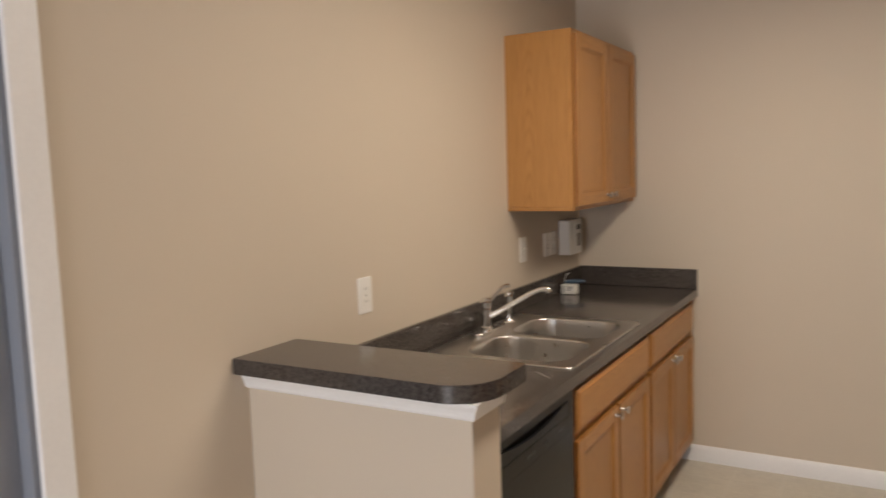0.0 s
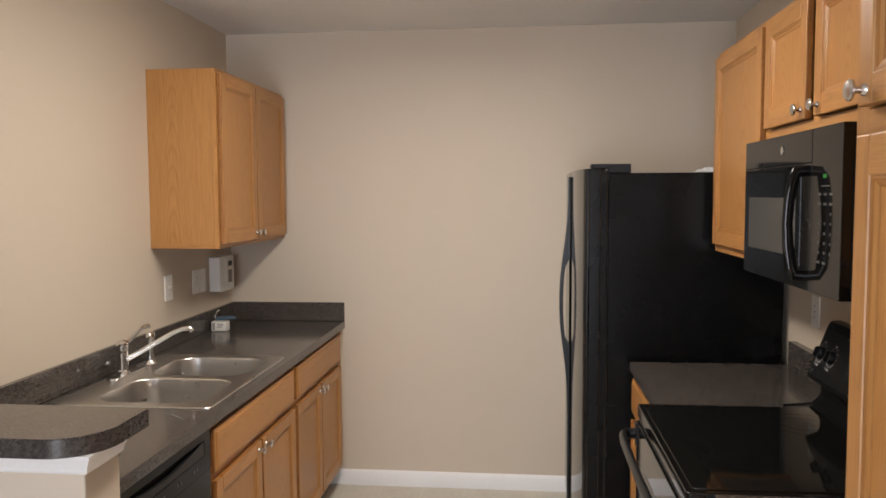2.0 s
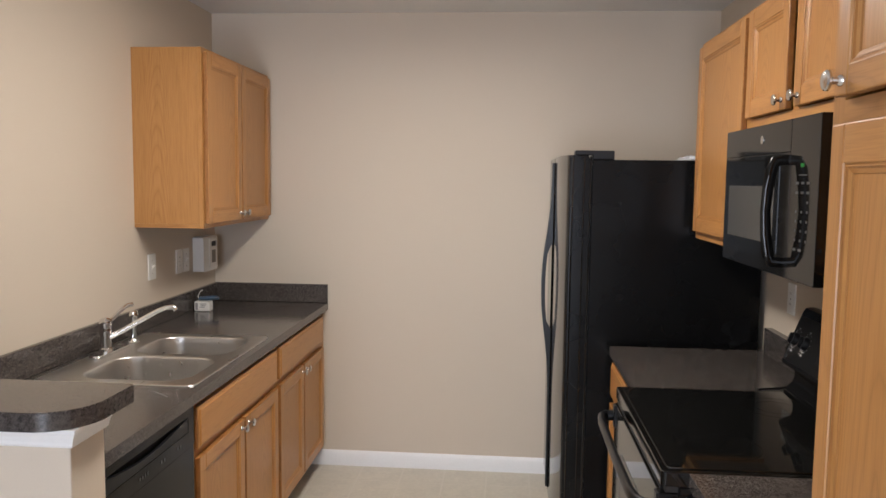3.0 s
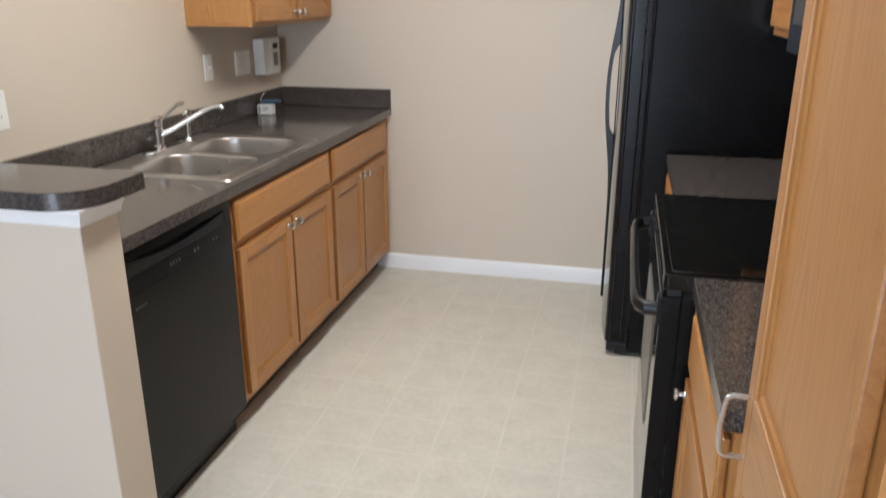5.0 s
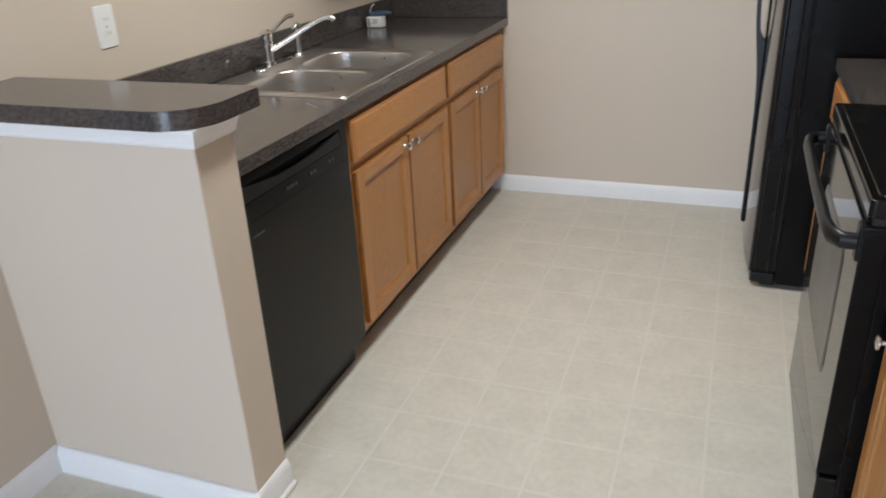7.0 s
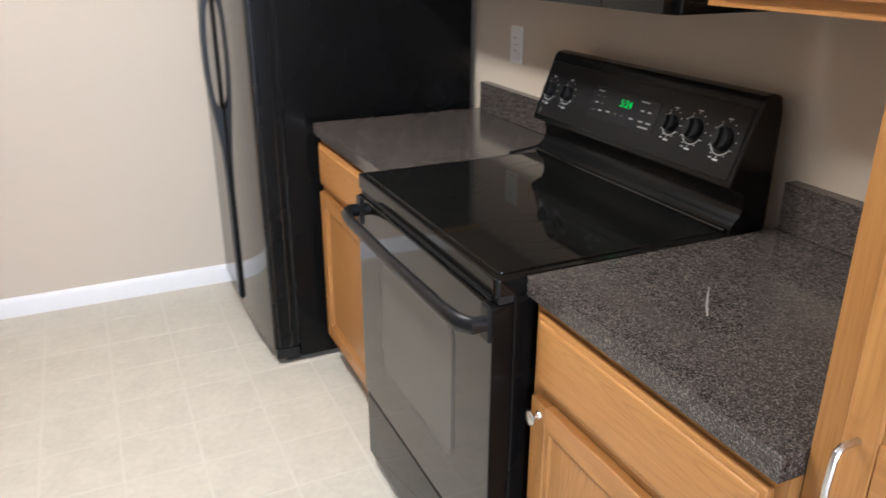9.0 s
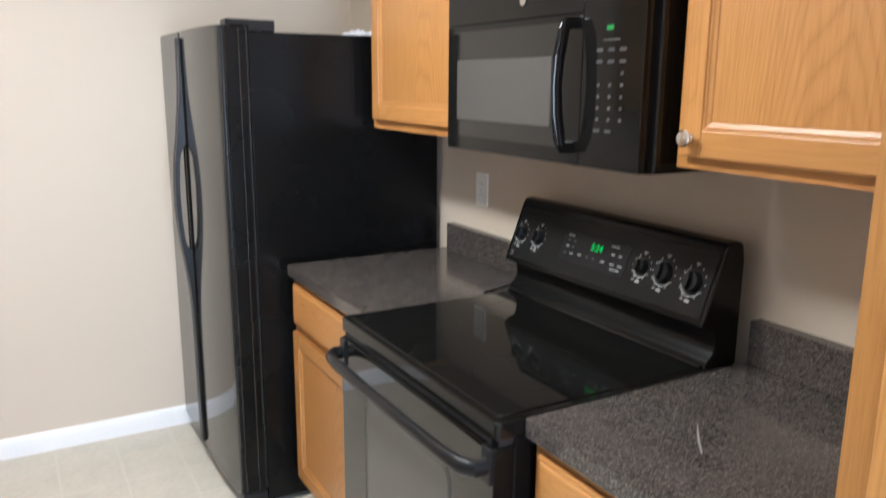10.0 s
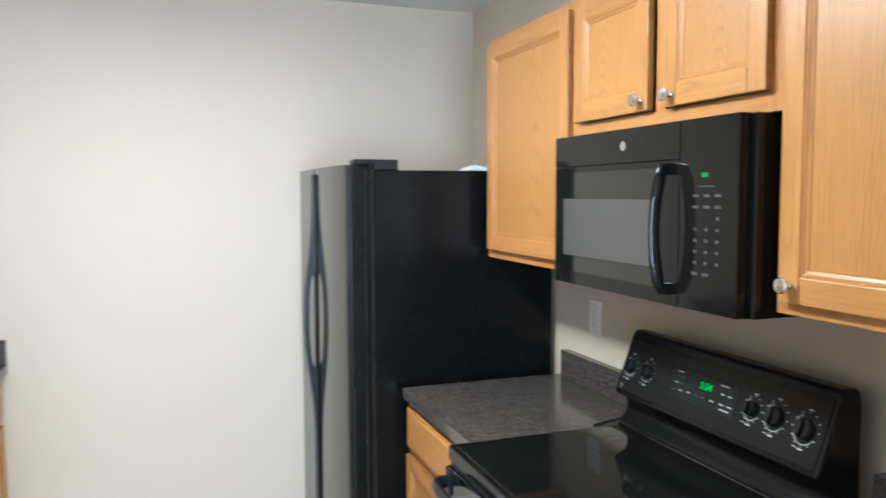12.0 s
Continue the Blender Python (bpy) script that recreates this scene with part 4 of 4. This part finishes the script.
mpan = part("control_panel", slab(rounded(MY0 + 0.015, SPLIT - 0.0005, MZ0, MZ1, 0.002, 3), MX + 0.0275, MX, on_x, 0.002, 2), BLACK, mw, smooth=True)
part("clock", box(MX - 0.0011, MX - 0.0003, 0.35, 0.37, 1.632, 1.641, 0), GREEN_DIM, mpan, "green lit clock")
for r in range(8):
    for c in range(3):
        if (r, c) in ((2, 0), (2, 1), (7, 2)):
            continue
        y, z = 0.388 - c * 0.034, 1.594 - r * 0.023
        part("key_print", box(MX - 0.001, MX - 0.0003, y - (0.009 if r in (0, 1, 7) else 0.004), y + (0.009 if r in (0, 1, 7) else 0.004), z - 0.003, z + 0.003, 0), KEY_MARK, mpan)
part("key_print", box(MX - 0.001, MX - 0.0003, 0.33, 0.38, 1.612, 1.6145, 0), KEY_MARK, mpan)
part("badge", slab([(0.66 + 0.0115 * math.cos(t), 1.712 + 0.0115 * math.sin(t)) for t in (2 * math.pi * k / 20 for k in range(20))], MX - 0.0002, MX - 0.002, on_x), NICKEL, mw, "small round metal badge")
part("base_vent", box(MX + 0.04, RIGHT - 0.04, MY0 + 0.03, MY1 - 0.03, MZ0 - 0.004, MZ0 - 0.0003, 0.001), BLACK_PLASTIC, mw)

# ---- refrigerator ----
FY0, FY1, FM, FX = 1.682, 2.545, 2.158, 1.832
fridge = thing("refrigerator", (2.25, 2.11, 0), "black side-by-side refrigerator with long bowed handles", "refrigerator")
part("cabinet", box(1.955, 2.655, FY0 + 0.004, FY1 - 0.004, 0.022, 1.684, 0.004, 2), BLACK_TEX, fridge)
part("base_grille", box(1.9, 1.954, FY0 + 0.01, FY1 - 0.01, 0.012, 0.062, 0.004), BLACK_PLASTIC, fridge)
for y in (FY0 + 0.12, FY1 - 0.12):
    part("foot", turned([(0, 0.02), (0.03, 0.02)], (1.925, y, 0.0005), (0, 0, 1), 12), BLACK_PLASTIC, fridge)
    part("foot", turned([(0, 0.02), (0.03, 0.02)], (2.6, y, 0.0005), (0, 0, 1), 12), BLACK_PLASTIC, fridge)


def fridge_door(y0, y1, name, label):
    # the wide front falls back towards its hinge side
    def bow(y):
        return FX + 0.026 * max(0.0, (FM - y) / (FM - FY0)) ** 3

    pts = [(1.942, y0), (1.942, y1), (bow(y1) + 0.014, y1), (bow(y1) + 0.005, y1 - 0.003)]
    for k in range(21):
        y = y1 - 0.009 + (y0 - y1 + 0.018) * k / 20
        pts.append((bow(y), y))
    pts += [(bow(y0) + 0.005, y0 + 0.003), (bow(y0) + 0.014, y0)]
    bm = slab(pts, 0.072, 1.702, flat_xy, 0.004, 2)
    bm.normal_update()
    for f in bm.faces:
        f.material_index = 0 if f.normal.x < -0.4 else 1
    d = part(name, bm, (BLACK_GLOSS, BLACK_TEX), fridge, label, smooth=True)
    part("gasket", box(1.9425, 1.9545, y0 + 0.01, y1 - 0.01, 0.08, 1.69, 0), BLACK_DEEP, d)
    return d


BLACK_GLOSS = surface("black_gloss_door", (0.02, 0.02, 0.019), 0.08, gloss=0.65, vary=0.1, scale=4, grain=420, bump=0.05, depth=0.0005)
near = fridge_door(FY0, FM - 0.003, "door", "wide glossy black refrigerator door")
far = fridge_door(FM + 0.003, FY1, "freezer_door", "narrow glossy black freezer door")


# thin gloss tubes added to draw highlight lines down the door's side
for x in (FX + 0.044, 1.922, 1.9475):
    part("glint_bead", tube([(x, FY0 - 0.001, 0.08), (x, FY0 - 0.001, 1.695)], 0.0034, 8), GLASS_BLACK, near, smooth=True)


def fridge_handle(door, s):
    """A full height fin beside the gap that swells outward in its middle, where it stands clear of the door as a bowed grip."""
    y0 = FM + s * 0.006
    n, low, high = 80, 0.1, 1.68
    outer, inner = [], []
    for k in range(n + 1):
        z = low + (high - low) * k / n
        x = FX - 0.012 - 0.04 * math.exp(-(abs(z - 1.09) / 0.29) ** 2.4)
        outer.append((x, z))
        u = min(1.0, max(0.0, (0.208 - abs(z - 1.09)) / 0.018))
        inner.append((FX + 0.003 + (x + 0.017 - FX - 0.003) * u, z))
    to3 = lambda u, v, h: (u, h, v)
    part("handle", slab(outer + inner[::-1], y0, y0 + s * 0.019, to3, 0.003, 2), BLACK_PLASTIC, door, "long black fin handle with bowed grip", smooth=True)
    # bead added to give a highlight line at the fin's foot
    part("handle_glint_bead", tube([(FX - 0.002, y0 + s * 0.0225, 0.1), (FX - 0.002, y0 + s * 0.0225, 1.68)], 0.0028, 8), BLACK, door, smooth=True)


fridge_handle(near, -1)
fridge_handle(far, 1)
part("hinge_cover", box(1.956, 2.045, FY0 + 0.006, FY0 + 0.075, 1.6845, 1.7215, 0.003, 1, box(1.885, 1.965, FY0 + 0.006, FY0 + 0.075, 1.7025, 1.722, 0.003)), BLACK_PLASTIC, fridge)
part("hinge_cover", box(1.956, 2.045, FY1 - 0.075, FY1 - 0.006, 1.6845, 1.7115, 0.003, 1, box(1.885, 1.965, FY1 - 0.075, FY1 - 0.006, 1.7025, 1.712, 0.003)), BLACK_PLASTIC, fridge)

for y in (FY0 + 0.004, FY1 - 0.064):
    part("hinge_block", box(1.864, 1.953, y, y + 0.06, 0.024, 0.066, 0.006, 2), BLACK_PLASTIC, fridge)

cloth = bmesh.new()
bmesh.ops.create_grid(cloth, x_segments=24, y_segments=16, size=0.5)
for v in cloth.verts:
    x, y = v.co.x, v.co.y
    edge = max(0.0, 1 - (abs(x) * 2) ** 4) * max(0.0, 1 - (abs(y) * 2) ** 4)
    v.co = Vector((2.39 + x * 0.15, 1.77 + y * 0.11, 1.6865 + edge * (0.014 + 0.014 * noise.noise(Vector((x * 7, y * 5, 0.3))) + 0.011 * noise.noise(Vector((x * 19, y * 15, 1.3))))))
solid("folded_cloth", cloth, CLOTH, "crumpled white cloth lying on the refrigerator", "cloth", smooth=True)

# ---- ceiling lamp ----
lamp = thing("ceiling_light", (1.28, 0.8, HIGH), "white box ceiling light with a glowing diffuser", "ceiling light")
part("tray", holed(1.15, 1.41, 0.21, 1.39, [(1.165, 1.395, 0.225, 1.375)], HIGH - 0.085, HIGH - 0.0003, flat_xy), TRIM, lamp)
part("diffuser", box(1.1655, 1.3945, 0.2255, 1.3745, HIGH - 0.1, HIGH - 0.07, 0.001), DIFFUSER, lamp, "glowing warm white diffuser")

# ---- vinyl floor ----
TILE, X0, Y0, GAP = 0.2286, -0.0764, 0.072, 0.008
floor = solid("floor", box(LEFT - T, RIGHT + T, BACK - T, FAR + T, -0.06, -0.0005, 0), JOINT, "cream vinyl floor with a square tile pattern", "floor", "structure")


def tile_mesh():
    h = TILE / 2 - GAP / 2
    bm = box(-h, h, -h, h, -0.0012, 0.0, 0)
    bmesh.ops.bevel(bm, geom=[e for e in bm.edges if all(v.co.z > -0.0005 for v in e.verts)], offset=0.0009, segments=1, affect="EDGES")
    return mesh_of("tile", bm, VINYL)


TILE_MESH = tile_mesh()
rest = bmesh.new()
for i in range(-1, 13):
    for j in range(-21, 12):
        cx, cy = X0 + TILE * (i + 0.5), Y0 + TILE * (j + 0.5)
        if cx > RIGHT or cx < -0.1 or cy > FAR + 0.1 or cy < BACK - 0.1:
            continue
        if j >= -7:
            t_ob = new("tile", TILE_MESH)
            t_ob.location, t_ob.parent = (cx, cy, 0), floor
        else:
            h = TILE / 2 - GAP / 2
            box(cx - h, cx + h, cy - h, cy + h, -0.0012, 0.0, 0, 1, rest)
tagged(part("tiles", rest, VINYL, floor), kind="stuff")
